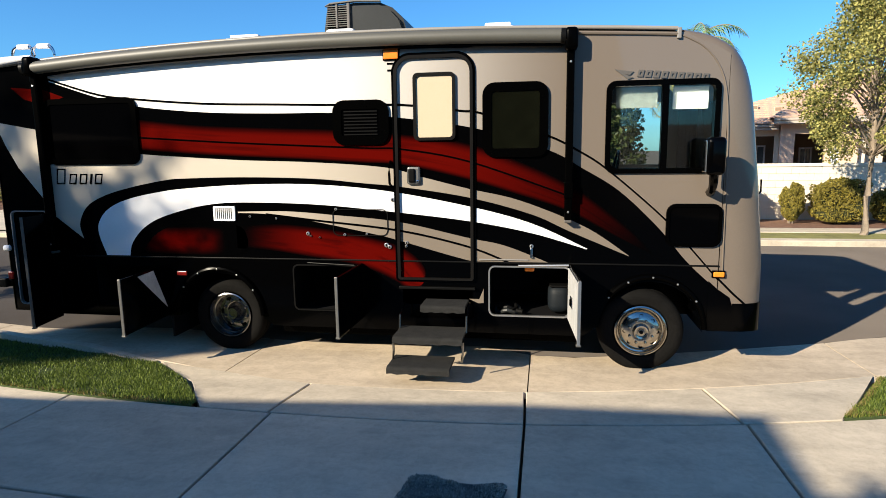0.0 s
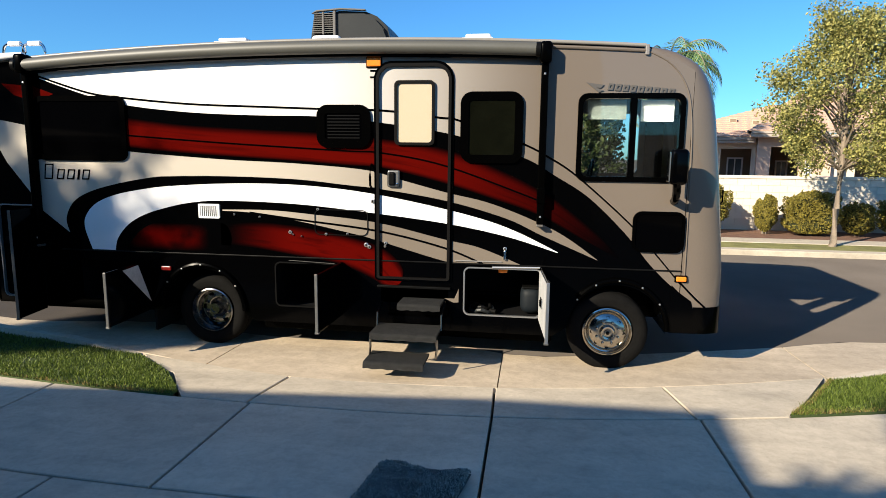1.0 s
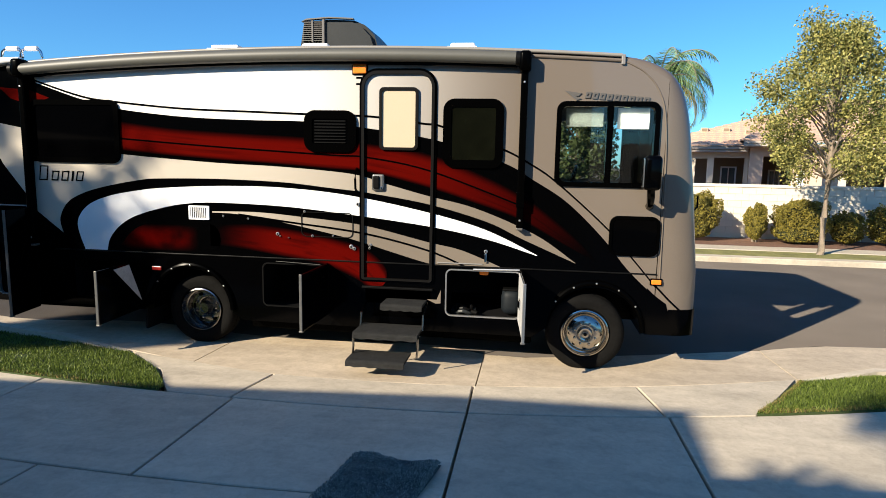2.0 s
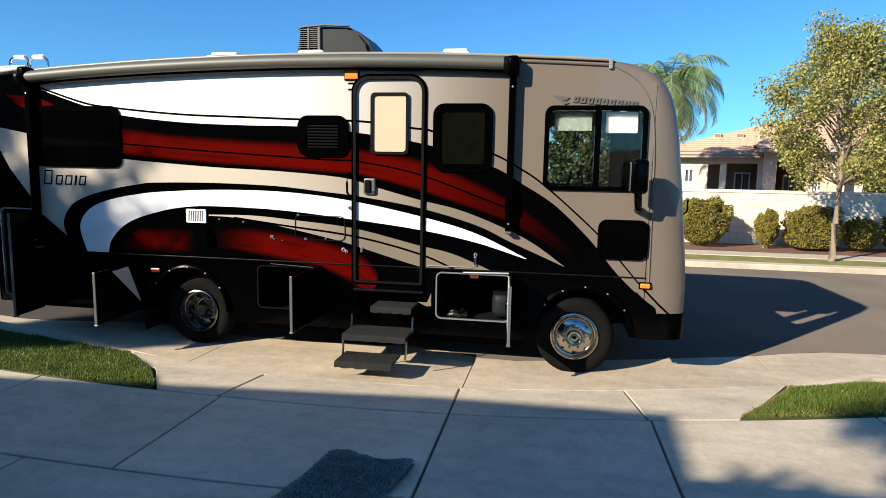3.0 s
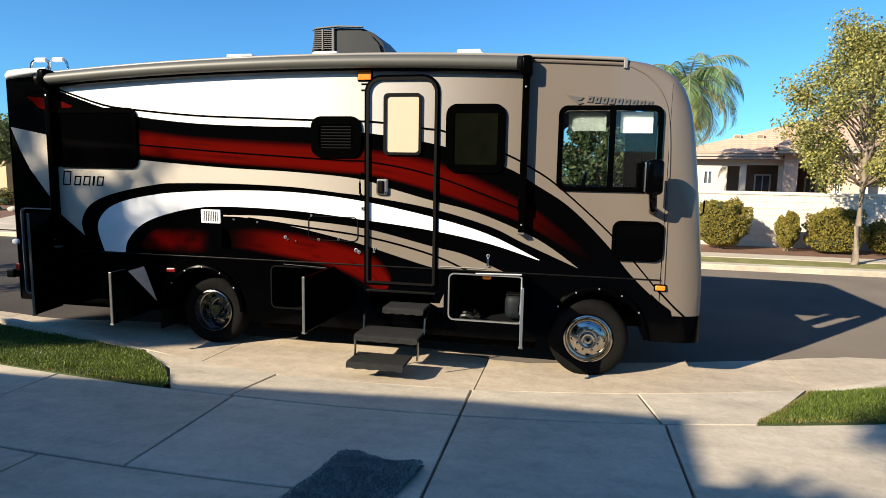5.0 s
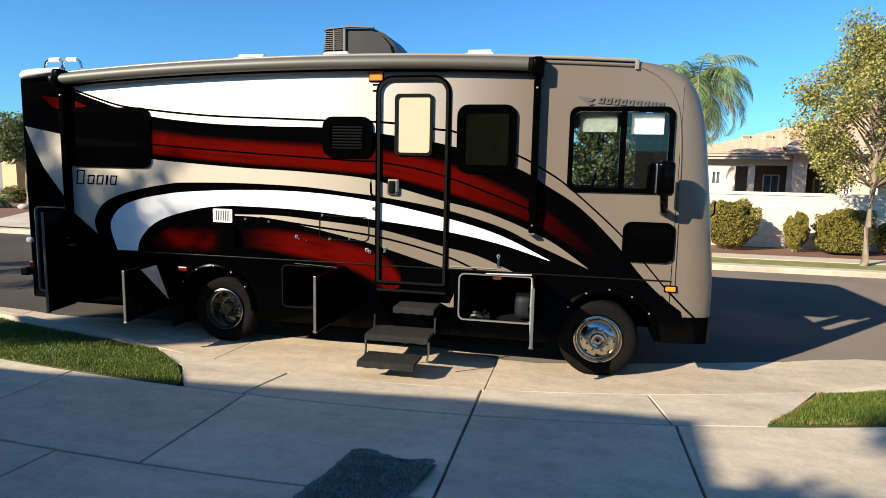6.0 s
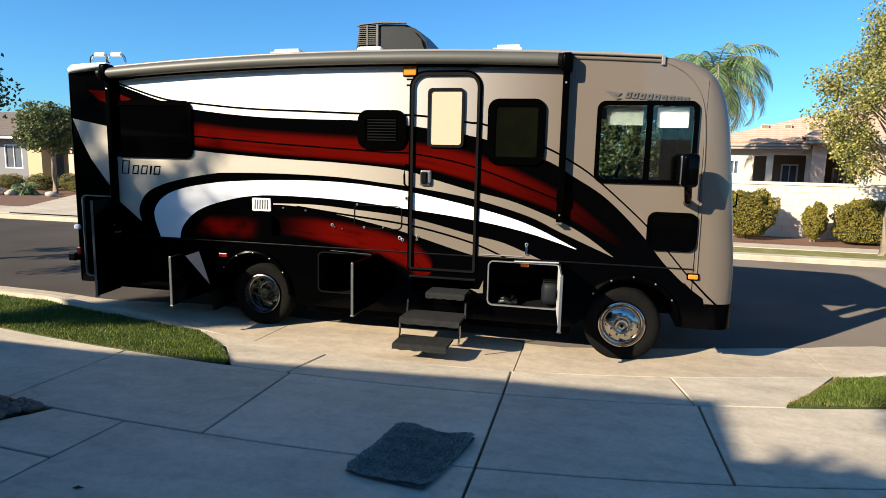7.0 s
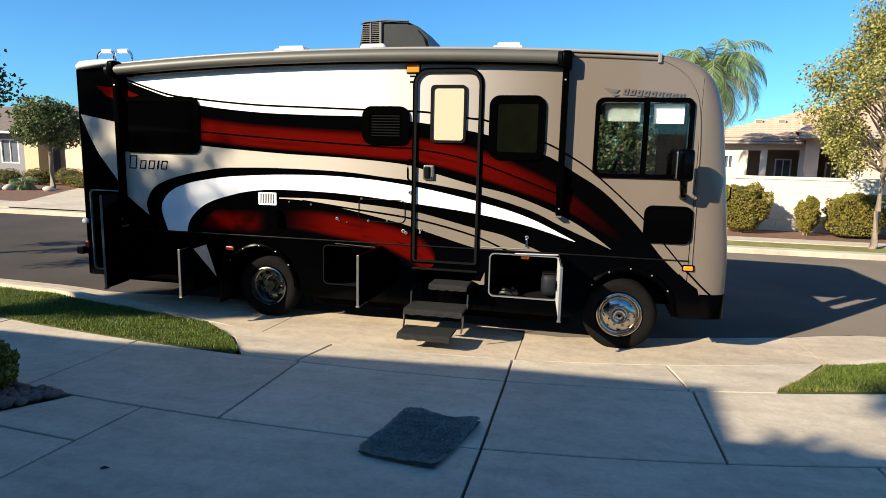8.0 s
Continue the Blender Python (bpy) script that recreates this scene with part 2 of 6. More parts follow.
M = {
    "red_front": sweep_paint("red_upper_sweep", (0.075, 0.0019, 0.0010), 0.34, 0.16, (-0.2, -0.1), (0.55, 1.0)),
    "red_rear": sweep_paint("red_lower_sweep", (0.072, 0.0018, 0.0010), 0.34, 0.22, (0.02, 0.42), (1.05, 1.2)),
    "red_dull": airbrush("dull_red_paint", (0.05, 0.001, 0.0006), 1.11, 1.44, 0.15, -0.95, 0.12),
    "ac_grey": mat("roof_unit_grey", (0.022, 0.024, 0.024), 0.4, vary=0.15, scale=5, spec=0.2),
    "concrete": cast_concrete("concrete", (0.535, 0.462, 0.355), 0.25),
    "gutter": cast_concrete("gutter_concrete", (0.51, 0.42, 0.31), 0.1),
    "asphalt": mat("asphalt", (0.098, 0.084, 0.072), 0.95, vary=0.3, scale=0.7, fine=120, bump=0.25, spec=0.08),
    "soil": mat("soil", (0.10, 0.075, 0.045), 0.95, vary=0.4, scale=4, fine=60, bump=0.4),
    "turf": mat("turf", (0.05, 0.075, 0.018), 0.95, vary=0.4, scale=3, fine=80, bump=0.5),
    "mulch": mat("bark_mulch", (0.17, 0.085, 0.05), 0.95, vary=0.5, scale=5, fine=40, bump=0.6),
    "black": mat("black_paint", (0.0006, 0.0006, 0.0007), 0.12, vary=0.1, scale=2, spec=0.08),
    "tan": mat("tan_paint", (0.142, 0.115, 0.090), 0.4, vary=0.06, scale=2, spec=0.3, coat=0.6),
    "field": fade_paint("fading_cream_paint", (0.78, 0.745, 0.69), (0.145, 0.118, 0.093), 0.45, 3.9),
    "cream": fade_paint("cream_paint", (0.47, 0.42, 0.345), (0.165, 0.136, 0.106), 0.4, 3.5),
    "cream_low": fade_paint("lower_cream_paint", (0.40, 0.35, 0.285), (0.165, 0.136, 0.106), 0.4, 2.3),
    "white": mat("white_paint", (0.80, 0.80, 0.80), 0.3, vary=0.03, scale=2, coat=0.7),
    "red": mat("red_paint", (0.066, 0.0018, 0.0010), 0.15, vary=0.5, scale=1.5, fine=5, spec=0.035),
    "plastic": mat("black_plastic", (0.0006, 0.0006, 0.0006), 0.22, vary=0.2, scale=8, spec=0.02),
    "emblem": mat("emblem_grey", (0.085, 0.078, 0.07), 0.45, vary=0.1, scale=20),
    "grey": mat("grey_paint", (0.20, 0.19, 0.18), 0.5, vary=0.1, scale=4),
    "dark_grey": mat("dark_grey_plastic", (0.0045, 0.0045, 0.0044), 0.4, vary=0.15, scale=5, spec=0.08),
    "awning": mat("bronze_vinyl", (0.082, 0.080, 0.067), 0.5, vary=0.12, scale=3),
    "darkglass": mat("tinted_glass", (0.0006, 0.0006, 0.0007), 0.05, vary=0.1, scale=3, spec=0.05),
    "cream_glass": mat("frosted_pane", (0.50, 0.40, 0.275), 0.4, vary=0.03, scale=4),
    "chrome": mat("chrome", (0.75, 0.74, 0.72), 0.12, metal=1.0, vary=0.05, scale=6),
    "door_grey": mat("door_frame_grey", (0.0075, 0.007, 0.0066), 0.3, vary=0.2, scale=4, spec=0.12),
    "slat_grey": mat("slat_grey", (0.0032, 0.0032, 0.0032), 0.35, vary=0.2, scale=9, spec=0.12),
    "green_glass": mat("dim_green_glass", (0.0038, 0.0042, 0.0022), 0.08, vary=0.5, scale=5, spec=0.15),
    "straw": leaf_mat("dry_blades", (0.16, 0.11, 0.04), (0.42, 0.31, 0.12), 0.2),
    "rim_chrome": mat("brushed_chrome", (0.50, 0.46, 0.40), 0.16, metal=1.0, vary=0.25, scale=14),
    "rim_dark": mat("dulled_chrome", (0.26, 0.26, 0.26), 0.2, metal=1.0, vary=0.35, scale=12),
    # Brown kept dark: porch shade in the colour, little bounce from unseen walls.
    "shade_brown": mat("shade_brown", (0.22, 0.16, 0.11), 0.92, vary=0.1, scale=1.2, fine=60, bump=0.15),
    "alu": mat("aluminium", (0.55, 0.55, 0.54), 0.35, metal=0.9, vary=0.1, scale=8),
    "rubber": mat("tyre_rubber", (0.0062, 0.006, 0.0057), 0.8, vary=0.35, scale=10, bump=0.25, spec=0.06),
    "carpet": mat("step_carpet", (0.028, 0.028, 0.027), 0.98, vary=0.4, scale=14, fine=160, bump=0.7, spec=0.1),
    "amber": mat("amber_lens", (0.85, 0.22, 0.02), 0.25, vary=0.15, scale=20),
    "redlens": mat("red_lens", (0.25, 0.012, 0.008), 0.25, vary=0.15, scale=20),
    "roofwhite": mat("white_plastic", (0.75, 0.75, 0.75), 0.45, vary=0.05, scale=6),
    "glass": glass_mat("clear_glass", (0.66, 0.72, 0.69)),
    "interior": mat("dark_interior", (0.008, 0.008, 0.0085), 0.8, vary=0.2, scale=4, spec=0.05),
    "sheet": mat("white_sheet", (0.85, 0.86, 0.88), 0.7, vary=0.03, scale=4),
    "blind": mat("pleated_blind", (0.20, 0.225, 0.215), 0.7, vary=0.3, scale=16),
    "edge_grey": mat("dull_door_edge", (0.16, 0.16, 0.155), 0.4, metal=0.6, vary=0.25, scale=14),
    "rail_pale": mat("pale_roof_rail", (0.24, 0.225, 0.20), 0.35, vary=0.08, scale=5),
    "pale_stone": mat("pale_boulder", (0.50, 0.44, 0.37), 0.9, vary=0.25, scale=5, fine=40, bump=0.3),
    "leaf_dry": leaf_mat("dry_palm_leaves", (0.34, 0.31, 0.07), (0.68, 0.56, 0.17), 0.35),
    "pale_grey": mat("pale_grey_panel", (0.42, 0.42, 0.41), 0.6, vary=0.25, scale=9),
    "rug": mat("shaggy_rug", (0.10, 0.112, 0.110), 0.98, vary=0.5, scale=9, fine=90, bump=0.9, spec=0.05),
    "stucco": mat("cream_stucco", (0.63, 0.54, 0.43), 0.92, vary=0.08, scale=1.2, fine=60, bump=0.15),
    "stucco_pink": mat("pink_stucco", (0.62, 0.44, 0.33), 0.92, vary=0.08, scale=1.2, fine=60, bump=0.15),
    "stucco_grey": mat("grey_stucco", (0.20, 0.20, 0.205), 0.92, vary=0.08, scale=1.2, fine=60, bump=0.15),
    "stucco_ochre": mat("ochre_stucco", (0.50, 0.40, 0.24), 0.92, vary=0.08, scale=1.2, fine=60, bump=0.15),
    "roof_tile": mat("clay_tile", (0.60, 0.40, 0.29), 0.85, vary=0.3, scale=2.5, fine=20, bump=0.2, per=0.5),
    "roof_grey": mat("grey_tile", (0.20, 0.16, 0.13), 0.85, vary=0.3, scale=2.5, fine=20, bump=0.2, per=0.5),
    "trim": mat("eave_trim", (0.40, 0.34, 0.29), 0.8, vary=0.1, scale=2),
    "block": mat("wall_block", (0.74, 0.655, 0.53), 0.92, vary=0.08, scale=3, fine=50, bump=0.25, per=0.25),
    "mortar": mat("mortar", (0.64, 0.57, 0.46), 0.95, vary=0.12, scale=3, fine=50),
    "bark": mat("bark", (0.24, 0.19, 0.14), 0.95, vary=0.35, scale=6, fine=40, bump=0.5),
    "stone": mat("river_stone", (0.13, 0.10, 0.082), 0.8, vary=0.35, scale=6, fine=40, bump=0.2, per=0.9),
    "leaf_pear": leaf_mat("pear_leaves", (0.06, 0.085, 0.02), (0.56, 0.50, 0.16), 0.35),
    "leaf_dark": leaf_mat("dark_leaves", (0.025, 0.045, 0.015), (0.10, 0.12, 0.04)),
    "leaf_mid": leaf_mat("garden_leaves", (0.045, 0.07, 0.025), (0.20, 0.22, 0.08)),
    "leaf_hedge": leaf_mat("hedge_leaves", (0.09, 0.08, 0.016), (0.33, 0.27, 0.05), 0.2),
    "leaf_palm": leaf_mat("palm_leaves", (0.09, 0.18, 0.08), (0.34, 0.46, 0.18), 0.35),
    "leaf_grass": leaf_mat("grass_blades", (0.024, 0.048, 0.006), (0.20, 0.26, 0.045), 0.25),
}

M["asphalt"].node_tree.nodes["Principled BSDF"].inputs["Diffuse Roughness"].default_value = 1.0


# ---- building helpers ----
def part(name, bm, material, parent=None, label="", smooth=False):
    """Links a bmesh as one mesh object, under a thing or a part."""
    me = bpy.data.meshes.new(name)
    bm.normal_update()
    bm.to_mesh(me)
    bm.free()
    me.materials.append(material)
    if smooth:
        for p in me.polygons:
            p.use_smooth = True
        me.set_sharp_from_angle(angle=radians(40))
    ob = new(name, me)
    ob.parent = parent
    if label:
        ob["label"] = label
    return ob


def thing(name, label, category, at=(0, 0, 0), group="", kind=""):
    """An Empty at a thing's base, which carries its tags."""
    return_ob = new(name)
    return_ob.location = at
    return_ob.empty_display_size = 0.2
    return tagged(return_ob, label, category, group, kind)


def box(bm, x0, x1, y0, y1, z0, z1, bevel=0.0, seg=2):
    r = bmesh.ops.create_cube(bm, size=1.0)
    for v in r["verts"]:
        v.co = Vector((x0 + (v.co.x + 0.5) * (x1 - x0), y0 + (v.co.y + 0.5) * (y1 - y0), z0 + (v.co.z + 0.5) * (z1 - z0)))
    if bevel:
        es = {e for v in r["verts"] for e in v.link_edges}
        bmesh.ops.bevel(bm, geom=list(es), offset=bevel, segments=seg, affect="EDGES", profile=0.5)
    return bm


def boxed(x0, x1, y0, y1, z0, z1, bevel=0.0, seg=2):
    return box(bmesh.new(), x0, x1, y0, y1, z0, z1, bevel, seg)


def spline(pts, n=6):
    """A smooth curve through the points."""
    p = [Vector(q) for q in pts]
    out = []
    for i in range(len(p) - 1):
        a, b, c, d = p[max(i - 1, 0)], p[i], p[i + 1], p[min(i + 2, len(p) - 1)]
        for k in range(n):
            t = k / n
            out.append(0.5 * (2 * b + (c - a) * t + (2 * a - 5 * b + 4 * c - d) * t * t + (3 * b - a - 3 * c + d) * t ** 3))
    return out + [p[-1]]


def rounded(x0, x1, z0, z1, r, n=5):
    """The outline of a rectangle with rounded corners, counter-clockwise."""
    out = []
    for cx, cz, a0 in ((x1 - r, z0 + r, -90), (x1 - r, z1 - r, 0), (x0 + r, z1 - r, 90), (x0 + r, z0 + r, 180)):
        for k in range(n + 1):
            a = radians(a0 + 90 * k / n)
            out.append(Vector((cx + r * math.cos(a), cz + r * math.sin(a))))
    return out


def arched(x0, x1, z0, z1, r_top, r_foot, n=8):
    """A door's outline: wide corners at the head, tight ones at the foot."""
    out = []
    for cx, cz, a0, r in ((x1 - r_foot, z0 + r_foot, -90, r_foot), (x1 - r_top, z1 - r_top, 0, r_top), (x0 + r_top, z1 - r_top, 90, r_top), (x0 + r_foot, z0 + r_foot, 180, r_foot)):
        for k in range(n + 1):
            a = radians(a0 + 90 * k / n)
            out.append(Vector((cx + r * math.cos(a), cz + r * math.sin(a))))
    return out


def prism(outline, y0, y1, holes=(), bm=None):
    """A plate with the outline (x, z), and holes through it, between two depths."""
    bm = bm or bmesh.new()
    first = len(bm.faces)
    edges = []
    for loop in (outline, *holes):
        vs = [bm.verts.new((q[0], y0, q[1])) for q in loop]
        edges += [bm.edges.new((vs[i], vs[(i + 1) % len(vs)])) for i in range(len(vs))]
    faces = [g for g in bmesh.ops.triangle_fill(bm, use_beauty=True, use_dissolve=False, edges=edges)["geom"] if isinstance(g, bmesh.types.BMFace)]
    ex = bmesh.ops.extrude_face_region(bm, geom=faces)
    for v in ex["geom"]:
        if isinstance(v, bmesh.types.BMVert):
            v.co.y = y1
    bmesh.ops.recalc_face_normals(bm, faces=bm.faces[:])
    return bm


def ring(outer, inner, y0, y1):
    return prism(outer, y0, y1, (inner,))


def tube(pts, radius, bm=None, sides=8, closed=False):
    """A round bar along the points; radius is a number or one for each point."""
    bm = bm or bmesh.new()
    p = [Vector(q) for q in pts]
    rs = radius if isinstance(radius, (list, tuple)) else [radius] * len(p)
    rings = []
    for i, q in enumerate(p):
        if closed:
            d = p[(i + 1) % len(p)] - p[i - 1]
        else:
            d = p[min(i + 1, len(p) - 1)] - p[max(i - 1, 0)]
        turn = d.to_track_quat("Z", "Y")
        rings.append([bm.verts.new(q + turn @ Vector((rs[i] * math.cos(2 * math.pi * k / sides), rs[i] * math.sin(2 * math.pi * k / sides), 0))) for k in range(sides)])
    if closed:
        rings.append(rings[0])
    for a, b in zip(rings, rings[1:]):
        best = min(range(sides), key=lambda s: (a[0].co - b[s].co).length) if closed and b is rings[0] else 0
        for k in range(sides):
            bm.faces.new((a[k], a[(k + 1) % sides], b[(k + 1 + best) % sides], b[(k + best) % sides]))
    if not closed:
        bm.faces.new(rings[0][::-1])
        bm.faces.new(rings[-1])
    return bm


def lathe(profile, sides=40, bm=None):
    """A turned piece about the y axis: profile rows are (depth, radius)."""
    bm = bm or bmesh.new()
    rows = []
    for y, r in profile:
        rows.append([bm.verts.new((r * math.cos(2 * math.pi * k / sides), y, r * math.sin(2 * math.pi * k / sides))) for k in range(sides)])
    for a, b in zip(rows, rows[1:]):
        for k in range(sides):
            bm.faces.new((a[k], a[(k + 1) % sides], b[(k + 1) % sides], b[k]))
    return bm


def mesh_of(name, verts, faces, material, parent=None, label=""):
    me = bpy.data.meshes.new(name)
    me.from_pydata(verts, [], faces)
    me.materials.append(material)
    ob = new(name, me)
    ob.parent = parent
    if label:
        ob["label"] = label
    return ob


# ---- ground ----
def smooth(a, b, x):
    t = max(0.0, min(1.0, (x - a) / (b - a)))
    return t * t * (3 - 2 * t)


def bend(x, y):
    """The street's gentle curve: how far a line along it is shifted at x."""
    d = x - 2.0
    c = 0.025 if d < 0 else 0.042
    a = min(abs(d), 5.5)
    s = c * a * a + (abs(d) - a) * c * 3.0 * math.exp(-(abs(d) - a) / 6)
    f = 0.75 + 0.25 * smooth(-1.66, -0.8, y) if y < 0.6 else max(0.0, 1 - (y - 0.6) / 4.0)
    return s * f


def ground_z(x, y):
    if y > 0.2:
        return 0.0
    if y > -0.85:
        return 0.03 * (0.2 - y) / 1.05
    if y > -1.6:
        return 0.03 + 0.06 * (-0.85 - y) / 0.75
    if y > -3.0:
        return 0.09 + 0.015 * (-1.6 - y) / 1.4
    return 0.105 + 0.045 * (-3.0 - y)


def on_ground(x, y, up=0.0):
    return Vector((x, y + bend(x, y), ground_z(x, y) + up))


def slab(name, corners, material, parent, thick=0.1, up=0.0, gap=0.011, cuts=4):
    """A cast slab with the given plan, rounded arrises and an open joint round it."""
    cx = sum(c[0] for c in corners) / len(corners)
    cy = sum(c[1] for c in corners) / len(corners)
    edge = []
    for i, a in enumerate(corners):
        b = corners[(i + 1) % len(corners)]
        for k in range(cuts):
            edge.append((a[0] + (b[0] - a[0]) * k / cuts, a[1] + (b[1] - a[1]) * k / cuts))
    rows = []
    for inset, drop in ((gap, -thick), (gap, -0.006), (gap + 0.006, 0.0)):
        row = []
        for x, y in edge:
            d = Vector((cx - x, cy - y))
            q = Vector((x, y)) + Vector((math.copysign(min(inset, abs(d.x)), d.x), math.copysign(min(inset, abs(d.y)), d.y)))
            row.append(on_ground(q.x, q.y, up + drop))
        rows.append(row)
    bm = bmesh.new()
    vs = [[bm.verts.new(q) for q in row] for row in rows]
    n = len(edge)
    for a, b in zip(vs, vs[1:]):
        for k in range(n):
            bm.faces.new((a[k], a[(k + 1) % n], b[(k + 1) % n], b[k]))
    mid = [bm.verts.new(on_ground(cx + (x - cx) * 0.5, cy + (y - cy) * 0.5, up)) for x, y in edge]
    for k in range(n):
        bm.faces.new((vs[-1][k], vs[-1][(k + 1) % n], mid[(k + 1) % n], mid[k]))
    bm.faces.new(mid)
    return part(name, bm, material, parent)


def sheet(name, xs, ys, up, material, label, category):
    """A sheet of ground over a grid of plan lines."""
    verts = [on_ground(x, y, up) for y in ys for x in xs]
    w = len(xs)
    faces = [(j * w + i, j * w + i + 1, (j + 1) * w + i + 1, (j + 1) * w + i) for j in range(len(ys) - 1) for i in range(w - 1)]
    return tagged(mesh_of(name, verts, faces, material), label, category, kind="structure")


wide = [-900, -300, -120, -60, -30, -18, *[-12 + k for k in range(33)], 30, 60, 120, 300, 900]
sheet("ground", wide, [-300, -80, -30, -14, -9, -6, -4, -3, -2, -1.6, -0.9, -0.3, 0.2, 1, 2, 4, 9, 30, 120, 900], -0.12, M["soil"], "bare brown earth under the whole street", "ground")


def kerb_y(x):
    """The kerb line: it stands nearer the road behind the driveway's mouth."""
    return -0.40 - 0.45 * smooth(-1.8, 1.6, x)


def road_edge(x):
    return kerb_y(x) + 0.40 + 0.7 * smooth(-3.0, 6.0, x) + 0.58 * smooth(-3.2, -0.8, x) * (1 - smooth(2.5, 3.9, x))


bm = bmesh.new()
xs = [-300, -120, -60, -30, -18, *[-12 + 0.5 * k for k in range(57)], 24, 40, 80, 300]
lines = [[bm.verts.new((x, y + (bend(x, road_edge(x)) if k == 0 else 0), 0.0)) for x in xs] for k, y in enumerate((0, 4.0, 6.5, 8.62))]
for i, v in enumerate(lines[0]):
    v.co.y += road_edge(xs[i])
for a, b in zip(lines, lines[1:]):
    for i in range(len(xs) - 1):
        bm.faces.new((a[i], a[i + 1], b[i + 1], b[i]))
tagged(part("road", bm, M["asphalt"]), "worn grey asphalt residential street in low sun", "road", kind="structure")

# concrete gutter pan between kerb line and asphalt, cast in lengths
gutter = tagged(new("gutter"), "sunlit beige concrete gutter pan along the kerb", "gutter", kind="structure")
joints = (-40.0, -25.0, -14.0, -10.6, -7.3, -3.45, 0.35, 3.42, 6.72, 10.4, 14.0, 25.0, 40.0)
for j0, j1 in zip(joints, joints[1:]):
    n = max(4, int((j1 - j0) / 0.45))
    bm = bmesh.new()
    rows = []
    for k in range(n + 1):
        x = j0 + 0.006 + (j1 - j0 - 0.012) * k / n
        e = road_edge(x)
        drop = 0.006 if k in (0, n) else 0.0
        rows.append([bm.verts.new((x, e + bend(x, e), -0.08)), bm.verts.new((x, e + bend(x, e), 0.004 - drop)), bm.verts.new(on_ground(x, e - 0.25, -0.004 - drop)), bm.verts.new(on_ground(x, kerb_y(x), -drop)), bm.verts.new(on_ground(x, kerb_y(x) - 0.06, -0.05))])
    for a, b in zip(rows, rows[1:]):
        for k in range(4):
            bm.faces.new((a[k], b[k], b[k + 1], a[k + 1]))
    bm.faces.new(rows[0])
    bm.faces.new(rows[-1][::-1])
    part("gutter_length", bm, M["gutter"], gutter)

# kerbs either side of the driveway mouth
for x0, x1, name in ((-40, -0.55, "kerb"), (6.75, 40, "kerb")):
    n = 40
    bm = bmesh.new()
    rows = []
    for k in range(n + 1):
        x = x0 + (x1 - x0) * k / n
        rise = 0.075 * min(1.0, (abs(x - (x1 if x0 < 0 else x0)) + 0.1) / 0.9)
        base = on_ground(x, kerb_y(x), 0)
        rows.append([bm.verts.new((x, base.y + dy, base.z + dz)) for dy, dz in ((0.0, -0.1), (-0.02, rise - 0.02), (-0.045, rise), (-0.15, rise), (-0.15, -0.1))])
    for a, b in zip(rows, rows[1:]):
        for k in range(4):
            bm.faces.new((a[k], b[k], b[k + 1], a[k + 1]))
    tagged(part(name, bm, M["concrete"]), "pale concrete kerb beside the lawn strip", "kerb", kind="structure")

# sidewalk and driveway slabs
pavement = tagged(new("pavement"), "pale concrete sidewalk and driveway with open joints", "pavement", kind="structure")
WALK = -3.07
cols = [-14.2, -12.3, -10.4, -8.5, -6.55, -4.6, -2.65, -0.65, 1.33, 3.42, 5.13, 7.1, 9.05, 11.0, 13.0]
for a, b in zip(cols, cols[1:]):
    slab("slab", [(a, WALK), (b, WALK), (b, -1.65), (a, -1.65)], M["concrete"], pavement)
slab("slab", [(0.68, -1.65), (1.3, -1.65), (1.36, -0.83), (0.35, -0.68), (-0.5, -0.56), (-0.42, -0.62), (0.18, -1.05)], M["concrete"], pavement)
slab("slab", [(1.3, -1.65), (3.42, -1.65), (3.4, -0.85), (1.36, -0.83)], M["concrete"], pavement)
slab("slab", [(3.42, -1.65), (5.1, -1.65), (5.0, -0.85), (3.4, -0.85)], M["concrete"], pavement)
slab("slab", [(5.1, -1.65), (5.9, -1.65), (6.7, -0.85), (5.0, -0.85)], M["concrete"], pavement)
for y0, y1 in ((-5.6, WALK), (-8.6, -5.6), (-11.6, -8.6)):
    for a, b in ((0.63, 3.42), (3.42, 6.15), (6.15, 8.9)):
        slab("slab", [(a, y0), (b, y0), (b, y1), (a, y1)], M["concrete"], pavement)
slab("slab", [(-0.42, -3.75), (0.63, -3.75), (0.63, WALK), (-0.08, WALK)], M["concrete"], pavement)
slab("slab", [(-1.3, -5.6), (0.63, -5.6), (0.63, -3.75), (-0.42, -3.75)], M["concrete"], pavement)

# far side of the street
def strip(name, y0, y1, z, material, label, category, x0=-60, x1=60):
    bm = boxed(x0, x1, y0, y1, z - 0.2, z, 0.02)
    return tagged(part(name, bm, material), label, category, kind="structure")


# ---- the motorhome ----
RV = thing("motorhome", "black and tan striped motorhome with its storage bays open", "motorhome", (0, 0, 0))


def roof_z(x):
    return 3.405 - 0.0105 * (x - 1.7) ** 2


def front_profile():
    return spline([(4.76, 3.305), (5.04, 3.25), (5.26, 3.08), (5.395, 2.75), (5.485, 2.1), (5.55, 1.5), (5.585, 1.1), (5.59, 0.75), (5.59, 0.44)], 4)




def arch(x, r, n=14):
    """A wheel opening cut up from the skirt's lower edge, front to rear."""
    return [(x + r * math.cos(a), 0.42 + r * math.sin(a)) for a in [math.pi * k / n for k in range(n + 1)]]


SEAM = 5.22


def edge_drop(x):
    """How far the cap's rounded side edge lies under its top line."""
    return 0.012 + 0.075 * smooth(4.74, 5.0, x)


